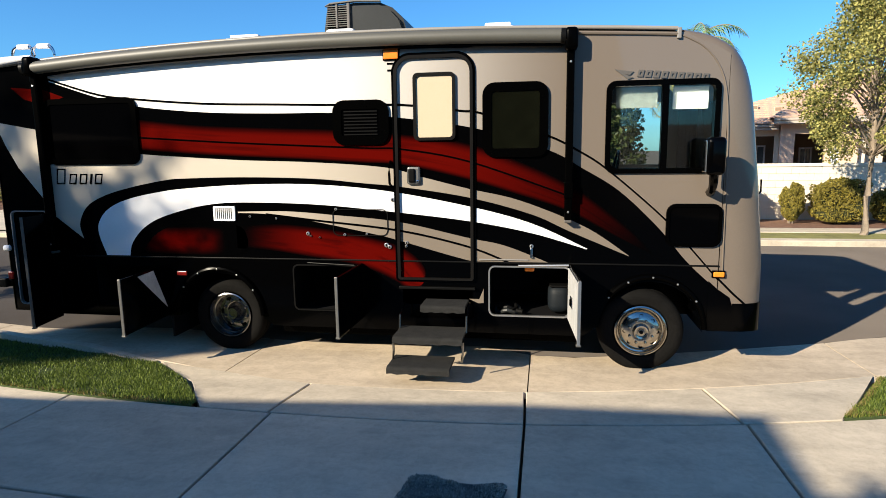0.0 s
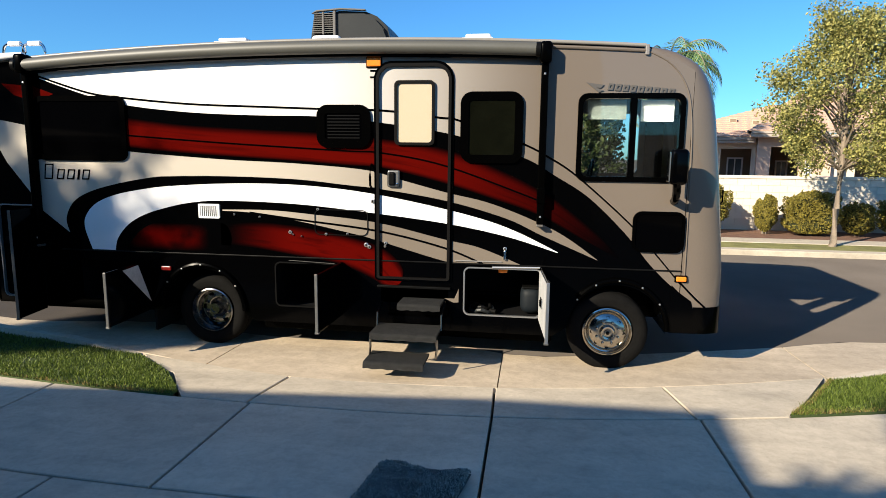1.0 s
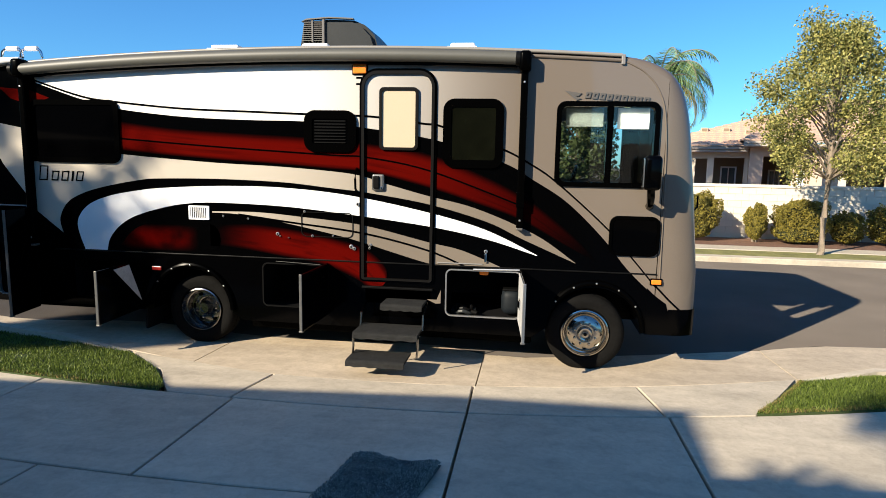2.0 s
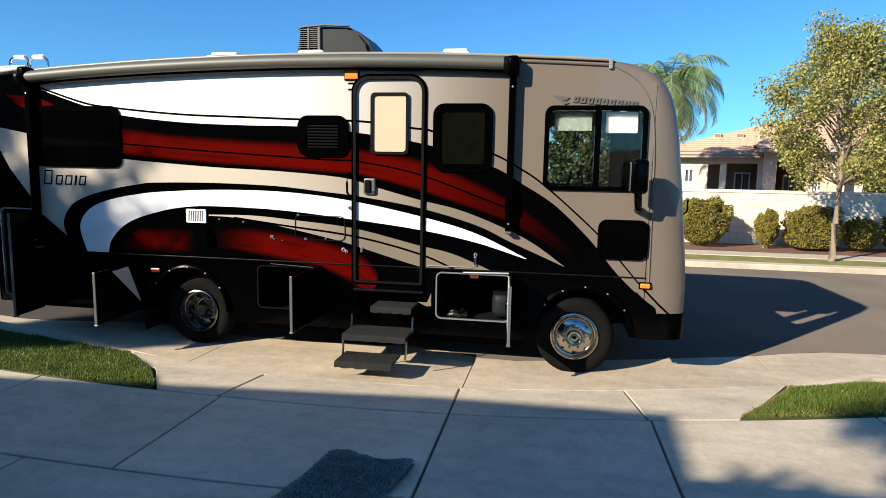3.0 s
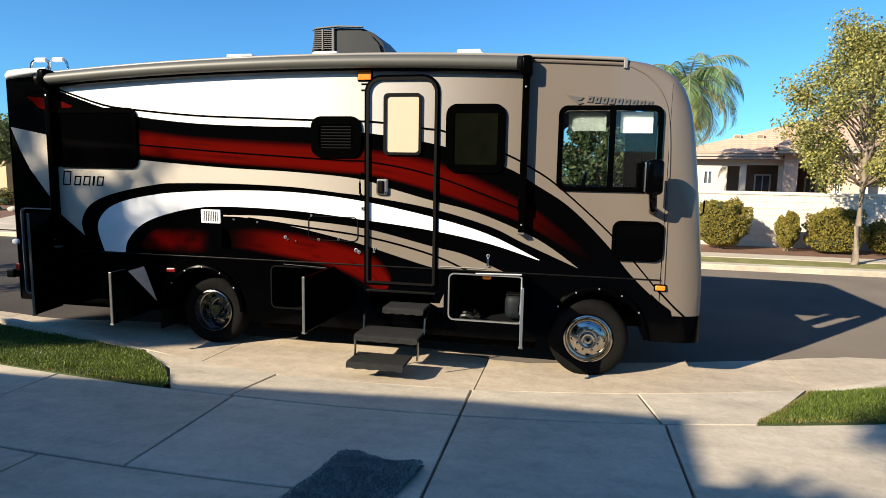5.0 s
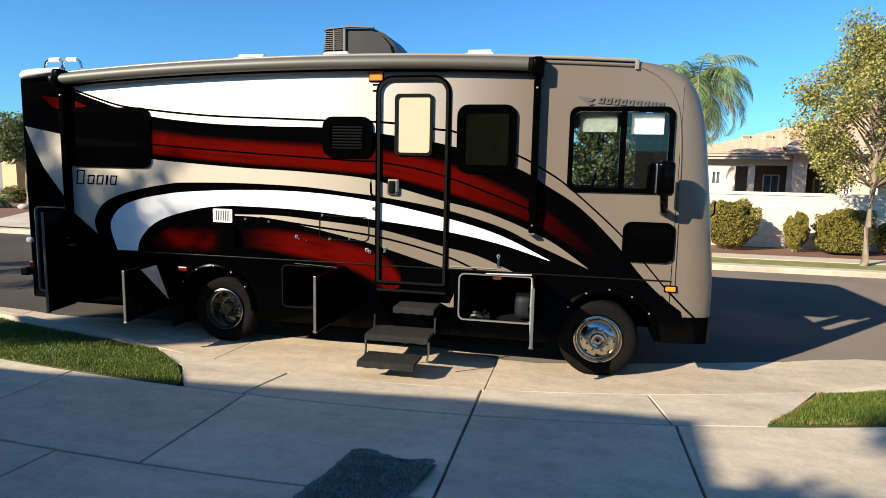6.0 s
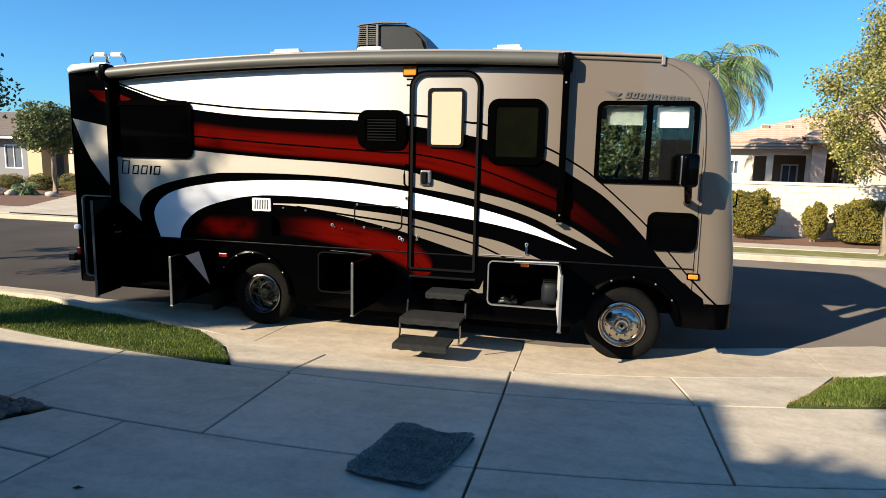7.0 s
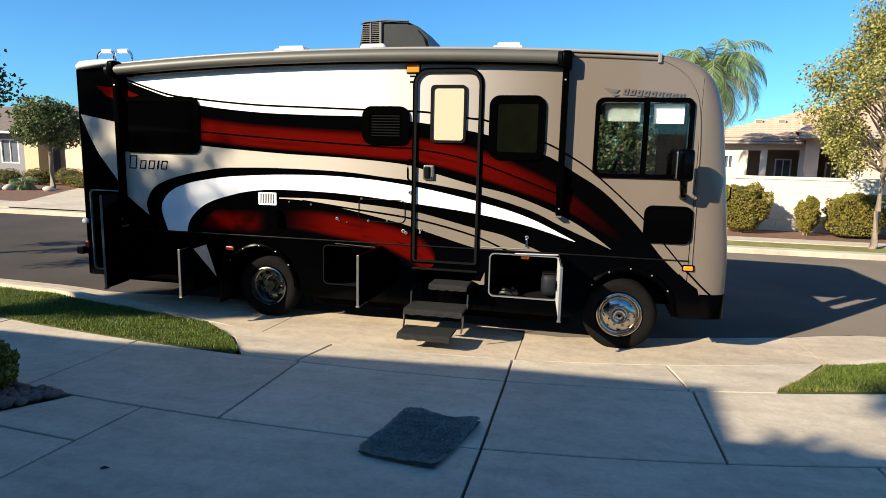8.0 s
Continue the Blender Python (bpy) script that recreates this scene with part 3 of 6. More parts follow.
# side wall outline, with wheel arches, from the rear bottom round by the roof
outline = [(-2.64, 0.42), (-2.64, 3.22)]
outline += [(x, roof_z(x) - 0.02) for x in [-2.3 + 0.5 * k for k in range(15)]]
cap_edge = [Vector((q.x, q.y - edge_drop(q.x))) for q in front_profile() if 4.8 < q.x < SEAM - 0.02]
outline += [(q.x, q.y - 0.006) for q in cap_edge] + [(SEAM, cap_edge[-1].y - 0.05), (SEAM, 0.45), (5.12, 0.45)]
outline += [(max(min(x, 5.12), -2.6), max(z, 0.45)) for x, z in arch(4.60, 0.50)]
outline += [(3.95, 0.34), (0.62, 0.34)] + arch(0.0, 0.50) + [(-0.6, 0.42)]
BAY_F, BAY_M, BAY_R = (3.0, 3.82, 0.53, 1.05), (0.88, 1.62, 0.53, 1.03), (-2.55, -2.05, 0.5, 1.6)
BAY_S = (-1.55, -0.68, 0.5, 0.98)
DRV = (4.15, 5.12, 2.01, 2.82)
holes = [rounded(*BAY_F, 0.06), rounded(*BAY_M, 0.06), rounded(*DRV, 0.07), rounded(*BAY_R, 0.06), rounded(*BAY_S, 0.04)]
part("side_wall", prism(outline, 0.0, 0.05, holes), M["black"], RV, "gloss black painted side wall")

# roof, rear, far side and floor
bm = bmesh.new()
xs = [-2.64, -2.55] + [-2.3 + 0.5 * k for k in range(15)]
prof = []
for x in xs:
    z = roof_z(x) - (0.05 if x < -2.6 else 0.0)
    prof.append([bm.verts.new((x, y, z - d)) for y, d in ((0.0, 0.03), (0.04, 0.005), (0.12, -0.012), (1.25, -0.05), (2.38, -0.012), (2.46, 0.005), (2.5, 0.03))])
for a, b in zip(prof, prof[1:]):
    for k in range(6):
        bm.faces.new((a[k], a[k + 1], b[k + 1], b[k]))
part("roof", bm, M["roofwhite"], RV, "white moulded roof", smooth=True)
far = [(-2.64, 0.42), (-2.64, 3.2)] + [(x, roof_z(x) - 0.02) for x in [-2.3 + 0.5 * k for k in range(15)]] + [(4.85, 3.24), (5.0, 3.16), (SEAM, 2.9), (SEAM, 0.45)]
part("off_side_wall", prism(far, 2.45, 2.5, (rounded(4.15, 5.12, 2.01, 2.82, 0.07),)), M["tan"], RV)
part("rear_wall", boxed(-2.66, -2.6, 0.0, 2.5, 0.42, 3.2, 0.02), M["black"], RV)
bm = bmesh.new()
box(bm, -2.6, -0.6, 0.06, 2.44, 1.12, 1.2)
box(bm, -0.6, 5.2, 0.06, 2.44, 1.12, 1.2)
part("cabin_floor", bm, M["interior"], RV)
part("chassis", boxed(-2.5, 5.0, 0.75, 1.75, 0.38, 0.62, 0.03), M["plastic"], RV)
# Black boxes added under the body to darken the ground there.
part("ground_shade_box", boxed(0.62, 3.95, 0.22, 2.05, 0.20, 0.40, 0.02), M["plastic"], RV)
part("ground_shade_box", boxed(-2.5, -0.62, 0.5, 2.05, 0.26, 0.42, 0.02), M["plastic"], RV)
# Added board that shuts out light from the far side.
part("far_light_stop", boxed(-2.5, 5.1, 2.1, 2.16, 0.12, 0.45, 0.01), M["plastic"], RV)
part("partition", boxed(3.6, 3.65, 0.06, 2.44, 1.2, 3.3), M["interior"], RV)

# front cap, with rounded corners in plan
turn = [(0.15 * (1 - math.cos(a)), 0.30 * (1 - math.sin(a))) for a in [radians(90 * k / 10) for k in range(11)]]
CORNER = turn + [(0.5, 0.0), (0.9, 0.0), (1.25, 0.0), (1.6, 0.0), (2.0, 0.0)] + [(2.5 - y, back) for y, back in turn[::-1]]
pr = front_profile()
bm = bmesh.new()
rows = []
for x, z in pr:
    row = []
    for y, back in CORNER:
        out = min(y, 2.5 - y)
        u = max(0.0, 1 - out / 0.10)
        fall = edge_drop(x) * (1 - math.sqrt(max(0.0, 1 - u * u))) * smooth(2.7, 3.05, z)
        full = x + 0.055 * smooth(SEAM - 0.2, SEAM + 0.1, x)
        side_x = max(min(x, SEAM), full - 0.30)
        row.append(bm.verts.new((side_x + (full - side_x) * (1 - back / 0.30), y, z - fall)))
    rows.append(row)
for a, b in zip(rows, rows[1:]):
    for k in range(len(CORNER) - 1):
        bm.faces.new((a[k], b[k], b[k + 1], a[k + 1]))
# returns along both sides
for k in (0, len(CORNER) - 1):
    line = [r[k] for r in rows]
    inner = [bm.verts.new((min(v.co.x, SEAM - 0.005), v.co.y, v.co.z)) for v in line]
    for i in range(len(line) - 1):
        if (line[i].co - inner[i].co).length > 1e-4 or (line[i + 1].co - inner[i + 1].co).length > 1e-4:
            bm.faces.new((line[i], line[i + 1], inner[i + 1], inner[i]))
bmesh.ops.remove_doubles(bm, verts=bm.verts[:], dist=1e-4)
shield = [f_ for f_ in bm.faces if 1.62 < f_.calc_center_median().z < 2.78 and 0.5 < f_.calc_center_median().y < 2.0 and f_.calc_center_median().x > SEAM]
glass_bm = bmesh.new()
for f_ in shield:
    glass_bm.faces.new([glass_bm.verts.new(v.co + Vector((-0.01, 0, 0))) for v in f_.verts])
bmesh.ops.remove_doubles(glass_bm, verts=glass_bm.verts[:], dist=1e-4)
bmesh.ops.delete(bm, geom=shield, context="FACES")
g = part("windscreen", glass_bm, M["glass"], RV, "large curved windscreen", smooth=True)
g.visible_shadow = False
bmesh.ops.recalc_face_normals(bm, faces=bm.faces[:])
part("front_cap", bm, M["tan"], RV, "tan moulded front cap", smooth=True)


# painted graphics, each a film a few millimetres proud of the wall
def band(name, top, bottom, depth, material, label=""):
    edge = [Vector(q) for q in top] + [Vector(q) for q in reversed(bottom)]
    keep = [edge[0]]
    for q in edge[1:]:
        if (q - keep[-1]).length > 0.004:
            keep.append(q)
    return part(name, prism(keep, -depth, -depth + 0.002), material, RV, label)


def sweep(name, top, bottom, depth, material, label="", n=72, across=6):
    """A painted sweep between two curves, as a film with its length and width for coordinates."""
    def even(curve):
        run = [0.0]
        for a, b in zip(curve, curve[1:]):
            run.append(run[-1] + (Vector(b) - Vector(a)).length)
        at = np.linspace(0, run[-1], n + 1)
        return np.c_[np.interp(at, run, [q[0] for q in curve]), np.interp(at, run, [q[1] for q in curve])]
    hi_c, lo_c = even(top), even(bottom)
    bm = bmesh.new()
    uv = bm.loops.layers.uv.new("UVMap")
    grid_v = [[bm.verts.new((*(lo_c[i] + (hi_c[i] - lo_c[i]) * j / across), 0)) for j in range(across + 1)] for i in range(n + 1)]
    for i in range(n):
        for j in range(across):
            f_ = bm.faces.new((grid_v[i][j], grid_v[i + 1][j], grid_v[i + 1][j + 1], grid_v[i][j + 1]))
            for lp, (a, c) in zip(f_.loops, ((i, j), (i + 1, j), (i + 1, j + 1), (i, j + 1))):
                lp[uv].uv = (a / n, c / across)
    for v in bm.verts:
        v.co = Vector((v.co.x, -depth, v.co.y))
    return part(name, bm, material, RV, label)


def offset(curve, up):
    return [Vector((q[0], q[1] + up)) for q in curve]


black_top = spline([(-1.86, 3.03), (-1.30, 2.85), (-0.83, 2.74), (-0.05, 2.66), (0.73, 2.63), (1.40, 2.62), (1.98, 2.57), (2.85, 2.44), (3.57, 2.22), (3.92, 2.03), (4.27, 1.81), (4.64, 1.46), (4.89, 1.16), (5.07, 0.98), (SEAM - 0.01, 0.86)])
field_top = [Vector((x, roof_z(x) - 0.06)) for x in [-1.9 + 0.4 * k for k in range(17) if -1.9 + 0.4 * k < 4.7]] + [Vector((q.x, q.y - 0.001)) for q in cap_edge] + [Vector((SEAM - 0.004, cap_edge[-1].y - 0.035))]
edge = field_top + black_top[::-1]
part("upper_panel", prism(edge, -0.003, -0.001, (rounded(*DRV, 0.07),)), M["field"], RV, "upper paint fading from cream to tan")
red_top = spline([(-0.95, 2.62), (-0.47, 2.56), (-0.06, 2.52), (0.72, 2.48), (1.40, 2.45), (2.12, 2.39), (2.79, 2.29), (3.41, 2.06), (3.76, 1.89), (4.0, 1.74), (4.39, 1.43), (4.60, 1.20)])
red_bot = spline([(-0.95, 2.29), (-0.45, 2.24), (0.33, 2.19), (1.10, 2.15), (1.69, 2.11), (2.14, 2.08), (2.79, 1.93), (3.26, 1.79), (3.77, 1.62), (4.26, 1.36), (4.60, 1.19)])
sweep("red_stripe", red_top, red_bot, 0.004, M["red_front"], "dark red painted sweep")
mid = spline([(-0.9, 2.42), (0.33, 2.34), (1.69, 2.27), (2.11, 2.25), (2.80, 2.12), (3.77, 1.78)])
band("shadow_stripe", mid, offset(mid, -0.018), 0.006, M["black"])
cr_top = [Vector((-2.0, 2.12))] + spline([(-0.84, 2.23), (-0.45, 2.20), (0.37, 2.15), (1.15, 2.12), (1.93, 2.06), (2.32, 1.96), (2.79, 1.84), (3.31, 1.72), (3.95, 1.46), (4.38, 1.175)])
cr_bot = [Vector((-2.0, 1.57))] + spline([(-1.63, 1.29), (-1.66, 1.46), (-1.55, 1.65), (-1.33, 1.77), (-1.01, 1.86), (-0.58, 1.94), (-0.32, 1.96), (0.36, 1.97), (1.14, 1.95), (1.69, 1.90), (2.10, 1.86), (2.80, 1.75), (3.43, 1.58), (3.81, 1.41), (4.38, 1.17)])
band("cream_stripe", cr_top, cr_bot, 0.004, M["cream"], "cream to tan painted sweep")
wh_top = spline([(-1.35, 1.10), (-1.43, 1.35), (-1.40, 1.50), (-1.26, 1.64), (-1.01, 1.74), (-0.66, 1.81), (-0.33, 1.85), (0.36, 1.89), (1.14, 1.89), (1.93, 1.82), (2.80, 1.66), (3.43, 1.49), (3.98, 1.24)])
wh_bot = spline([(-1.06, 1.10), (-1.02, 1.24), (-0.88, 1.40), (-0.67, 1.52), (-0.34, 1.62), (-0.02, 1.68), (0.36, 1.70), (1.14, 1.68), (1.93, 1.61), (2.80, 1.51), (3.44, 1.39), (3.97, 1.235)])
band("white_stripe", wh_top, wh_bot, 0.005, M["white"], "white painted swoosh")
lc_top = spline([(0.28, 1.60), (0.83, 1.605), (1.33, 1.57), (2.05, 1.50), (2.78, 1.34), (3.17, 1.26), (3.62, 1.085)])
lc_bot = spline([(0.28, 1.585), (0.6, 1.575), (1.13, 1.50), (1.79, 1.37), (2.04, 1.31), (2.77, 1.11), (3.0, 1.09), (3.6, 1.08)])
band("lower_stripe", lc_top, lc_bot, 0.004, M["cream_low"], "narrow tan painted sweep")
ll = spline([(0.6, 1.585), (1.16, 1.52), (2.06, 1.42), (2.78, 1.26), (3.20, 1.10)])
band("shadow_stripe", ll, offset(ll, -0.022), 0.006, M["black"])
pin = spline([(-1.88, 3.07), (-1.29, 2.89), (-0.87, 2.83), (-0.05, 2.76), (0.80, 2.73), (1.40, 2.71), (2.14, 2.69), (2.72, 2.62), (2.93, 2.59), (3.56, 2.37), (3.86, 2.22), (4.15, 2.03), (4.68, 1.57), (4.95, 1.27), (SEAM - 0.01, 0.97)])
band("pinstripe", pin, offset(pin, -0.022), 0.006, M["black"])
low_top = spline([(0.25, 1.45), (0.7, 1.47), (1.02, 1.45), (1.35, 1.41), (1.87, 1.31), (2.17, 1.19), (2.33, 1.02), (2.33, 0.88)])
low_bot = spline([(0.25, 1.20), (0.63, 1.18), (1.13, 1.11), (1.63, 1.03), (2.0, 0.88), (2.10, 0.81), (2.18, 0.79), (2.29, 0.83)])
sweep("red_stripe", low_top, low_bot, 0.004, M["red_rear"], "dark red airbrushed lower sweep")
blob = spline([(-0.92, 1.13), (-0.70, 1.36), (-0.36, 1.47), (0.10, 1.47), (0.34, 1.40), (0.30, 1.14), (-0.40, 1.12), (-0.92, 1.13)], 4)[:-1]
part("red_stripe", prism(blob, -0.004, -0.002), M["red_dull"], RV)
part("cream_panel", prism([(-2.62, 2.61), (-2.4, 2.57), (-2.06, 2.51), (-2.06, 1.70), (-2.37, 2.09), (-2.5, 2.33)], -0.004, -0.002), M["cream"], RV)
part("red_stripe", prism([(-2.35, 2.98), (-1.95, 2.95), (-1.7, 2.86), (-1.95, 2.78), (-2.2, 2.85)], -0.004, -0.002), M["red"], RV)
part("tan_chevron", prism([(2.945, 0.81), (2.945, 0.66), (2.89, 0.655), (2.79, 0.70), (2.90, 0.70)], -0.004, -0.002), M["cream_low"], RV)
part("rub_rail", boxed(-1.75, SEAM, -0.012, -0.001, 1.08, 1.096, 0.004), M["dark_grey"], RV)


def window(name, x0, x1, z0, z1, r, pane, border=0.05, label=""):
    """A framed window set proud of the wall."""
    f = part(name, ring(rounded(x0, x1, z0, z1, r), rounded(x0 + border, x1 - border, z0 + border, z1 - border, max(r - border, 0.02)), -0.03, -0.002), M["plastic"], RV, label)
    part("pane", prism(rounded(x0 + border, x1 - border, z0 + border, z1 - border, max(r - border, 0.02)), -0.016, -0.008), pane, f)
    return f


window("window", -1.95, -0.82, 2.12, 2.84, 0.1, M["darkglass"], 0.06, "black framed window with dark tinted glass")
w = window("window", 1.40, 1.99, 2.29, 2.74, 0.12, M["darkglass"], 0.09, "small black framed window with a louvred pane")
for k in range(9):
    part("slat", boxed(1.52, 1.87, -0.026, -0.016, 2.39 + k * 0.033, 2.402 + k * 0.033), M["slat_grey"], w)
w = window("window", 2.94, 3.58, 2.15, 2.87, 0.12, M["green_glass"], 0.085, "black framed window with a drawn dark blind")
window("window", 4.71, 5.22, 1.275, 1.69, 0.09, M["darkglass"], 0.03, "dark lower cab window")

# driver's window: two panes, the white sun shade behind the upper part
dw = part("cab_window", ring(rounded(DRV[0] - 0.03, DRV[1] + 0.03, DRV[2] - 0.03, DRV[3] + 0.03, 0.09), rounded(DRV[0] + 0.02, DRV[1] - 0.02, DRV[2] + 0.02, DRV[3] - 0.02, 0.06), -0.025, 0.06), M["plastic"], RV, "black framed sliding cab window")
part("mullion", boxed(4.63, 4.69, -0.02, 0.05, DRV[2] + 0.02, DRV[3] - 0.02), M["plastic"], dw)
for a, b in ((DRV[0] + 0.02, 4.63), (4.69, DRV[1] - 0.02)):
    g = part("pane", boxed(a, b, 0.02, 0.026, DRV[2] + 0.02, DRV[3] - 0.02), M["glass"], dw)
    g.visible_shadow = False
part("sun_visor", boxed(4.74, 5.06, 0.07, 0.085, 2.58, 2.79, 0.005), M["sheet"], RV, "white sun shade behind the glass")
part("blind", boxed(4.22, 4.60, 0.07, 0.075, 2.60, 2.79), M["blind"], RV, "pale pleated blind pulled up")
bm = bmesh.new()
pl = [(4.80 + 0.018 * k, 0.12 + 0.02 * (k % 2)) for k in range(11)]
for a, b in zip(pl, pl[1:]):
    va = [bm.verts.new((a[0], a[1], 1.9)), bm.verts.new((b[0], b[1], 1.9)), bm.verts.new((b[0], b[1], 2.8)), bm.verts.new((a[0], a[1], 2.8))]
    bm.faces.new(va)
part("curtain", bm, M["plastic"], RV, "dark gathered cab curtain")
# steering wheel
circ = [Vector((4.43 + 0.06 * math.sin(a) * 0.6, 1.9 + 0.2 * math.cos(a), 2.0 + 0.19 * math.sin(a))) for a in [2 * math.pi * k / 24 for k in range(24)]]
part("steering_wheel", tube(circ, 0.017, closed=True), M["plastic"], RV)
bm = bmesh.new()
box(bm, 3.85, 4.35, 0.35, 0.9, 1.25, 1.75, 0.08)
box(bm, 3.75, 3.95, 0.38, 0.87, 1.7, 2.42, 0.08)
part("cab_seat", bm, M["interior"], RV)

# entry door
dr = part("entry_door", ring(arched(2.05, 2.845, 0.895, 3.155, 0.17, 0.03), arched(2.08, 2.815, 0.918, 3.122, 0.14, 0.015), -0.035, -0.002), M["door_grey"], RV, "arched entry door with a frosted pane")
part("door_frame", ring(arched(2.025, 2.87, 0.875, 3.18, 0.19, 0.04), arched(2.05, 2.845, 0.895, 3.155, 0.17, 0.03), -0.016, -0.001), M["black"], dr)
part("pane_frame", ring(rounded(2.245, 2.67, 2.325, 2.985, 0.05), rounded(2.275, 2.64, 2.355, 2.955, 0.035), -0.03, -0.004), M["door_grey"], dr)
part("pane", prism(rounded(2.275, 2.64, 2.355, 2.955, 0.035), -0.014, -0.008), M["cream_glass"], dr, "cream frosted glass")
bm = boxed(2.17, 2.305, -0.035, -0.008, 1.885, 2.065, 0.02)
part("lock_plate", bm, M["edge_grey"], dr, "dull metal lock plate")
part("lock_barrel", boxed(2.268, 2.292, -0.042, -0.034, 1.90, 1.93, 0.006), M["chrome"], dr)
part("door_handle", boxed(2.185, 2.255, -0.055, -0.03, 1.905, 2.045, 0.015), M["dark_grey"], dr)
bm = tube([(1.995, -0.01, 2.12), (1.995, -0.07, 2.09), (1.995, -0.08, 2.0), (1.995, -0.07, 1.9), (1.995, -0.01, 1.87)], 0.013)
part("grab_handle", bm, M["plastic"], RV)

# marker lamps
for x0, x1, z0, z1 in ((1.955, 2.105, 3.125, 3.215), (5.165, 5.265, 0.985, 1.035)):
    lamp = part("marker_lamp", boxed(x0 - 0.012, x1 + 0.012, -0.02, -0.002, z0 - 0.012, z1 + 0.012, 0.008), M["plastic"], RV)
    part("lens", boxed(x0, x1, -0.04, -0.018, z0, z1, 0.01), M["amber"], lamp, "amber lens")


for z in (3.02, 3.085):
    part("drain_slot", boxed(1.985, 2.045, -0.008, -0.002, z - 0.009, z + 0.009), M["black"], RV)

# wheels
def tyre_profile():
    return [(0.20, 0.25), (0.03, 0.254), (0.0, 0.275), (-0.014, 0.33), (-0.012, 0.375), (0.008, 0.405), (0.03, 0.419), (0.075, 0.422), (0.08, 0.412), (0.09, 0.412), (0.095, 0.423), (0.14, 0.423), (0.145, 0.412), (0.155, 0.412), (0.16, 0.422), (0.19, 0.42), (0.215, 0.405), (0.225, 0.33), (0.20, 0.25)]


def wheel(x, front):
    w_ob = new("wheel")
    w_ob.parent = RV
    chrome = M["rim_chrome"] if front else M["rim_dark"]
    y0 = 0.035 if front else 0.13
    w_ob.location = (x, y0, 0.408)
    part("tyre", lathe(tyre_profile(), 48), M["rubber"], w_ob, "worn black tyre", smooth=True)
    if front:
        rim = [(0.03, 0.258), (-0.008, 0.255), (-0.014, 0.243), (-0.004, 0.234), (0.028, 0.227), (0.032, 0.215), (0.008, 0.20), (-0.014, 0.175), (-0.030, 0.14), (-0.038, 0.105), (-0.034, 0.082)]
        part("rim", lathe(rim, 48), chrome, w_ob, "polished chrome wheel cover", smooth=True)
        part("hub", lathe([(-0.034, 0.082), (-0.058, 0.076), (-0.066, 0.066), (-0.062, 0.050), (-0.044, 0.046), (-0.044, 0.034), (-0.056, 0.030), (-0.058, 0.0)], 28), chrome, w_ob, smooth=True)
        part("hub_centre", lathe([(-0.052, 0.022), (-0.064, 0.018), (-0.066, 0.0)], 12), M["dark_grey"], w_ob)
        for k in range(8):
            a = 2 * math.pi * (k + 0.5) / 8
            bm = lathe([(-0.02, 0.016), (-0.052, 0.014), (-0.060, 0.009), (-0.062, 0.0)], 10)
            nut = part("lug_nut", bm, chrome, w_ob)
            nut.location = (0.118 * math.cos(a), 0.0, 0.118 * math.sin(a))
        for k in range(8):
            a = 2 * math.pi * k / 8
            bm = lathe([(-0.026, 0.019), (-0.022, 0.016), (0.0, 0.016), (0.001, 0.0)], 12)
            hole = part("hand_hole", bm, M["plastic"], w_ob)
            hole.location = (0.160 * math.cos(a), 0.0, 0.160 * math.sin(a))
    else:
        rim = [(0.03, 0.258), (-0.008, 0.255), (-0.014, 0.243), (0.01, 0.234), (0.06, 0.228), (0.065, 0.215), (0.10, 0.205), (0.145, 0.195), (0.15, 0.17), (0.14, 0.14), (0.15, 0.11), (0.12, 0.082)]
        part("rim", lathe(rim, 48), chrome, w_ob, "deep dished chrome wheel cover", smooth=True)
        part("hub", lathe([(0.12, 0.082), (0.07, 0.076), (0.045, 0.062), (0.045, 0.045), (0.06, 0.042), (0.06, 0.0)], 24), chrome, w_ob, smooth=True)
        for k in range(8):
            a = 2 * math.pi * (k + 0.5) / 8
            bm = lathe([(0.17, 0.02), (0.12, 0.018), (0.11, 0.012), (0.108, 0.0)], 10)
            nut = part("lug_nut", bm, chrome, w_ob)
            nut.location = (0.14 * math.cos(a), 0.0, 0.14 * math.sin(a))
        for k in range(6):
            a = 2 * math.pi * k / 6
            bm = lathe([(0.158, 0.034), (0.15, 0.03), (0.149, 0.0)], 12)
            hole = part("hand_hole", bm, M["plastic"], w_ob)
            hole.location = (0.172 * math.cos(a), -0.004, 0.172 * math.sin(a))
    return w_ob


for wx, fr in ((0.0, False), (4.52, True)):
    wheel(wx if fr else wx + 0.03, fr)
    bm = lathe([(2.47, 0.265), (2.45, 0.40), (2.1, 0.405), (2.05, 0.265), (2.05, 0.0)], 32)
    o = part("off_side_wheel", bm, M["rubber"], RV)
    o.location = (wx, 0, 0.408)
    # arch lip and liner
    ax_ = wx + 0.08 if fr else wx
    pts = [(ax_ + 0.51 * math.cos(a), -0.02, 0.44 + 0.53 * math.sin(a)) for a in [radians(2 + (140 if fr else 168) * k / 20) for k in range(21)]]
    part("fender_flare", tube(pts, 0.028), M["plastic"], RV, smooth=True)
    bm = bmesh.new()
    rows = [[bm.verts.new((ax_ + 0.5 * math.cos(a), y, 0.42 + 0.5 * math.sin(a))) for y in (0.02, 0.7)] for a in [math.pi * k / 16 for k in range(17)]]
    for a, b in zip(rows, rows[1:]):
        bm.faces.new((a[0], b[0], b[1], a[1]))
    bm.faces.new([r[1] for r in rows])
    part("wheel_well", bm, M["plastic"], RV)

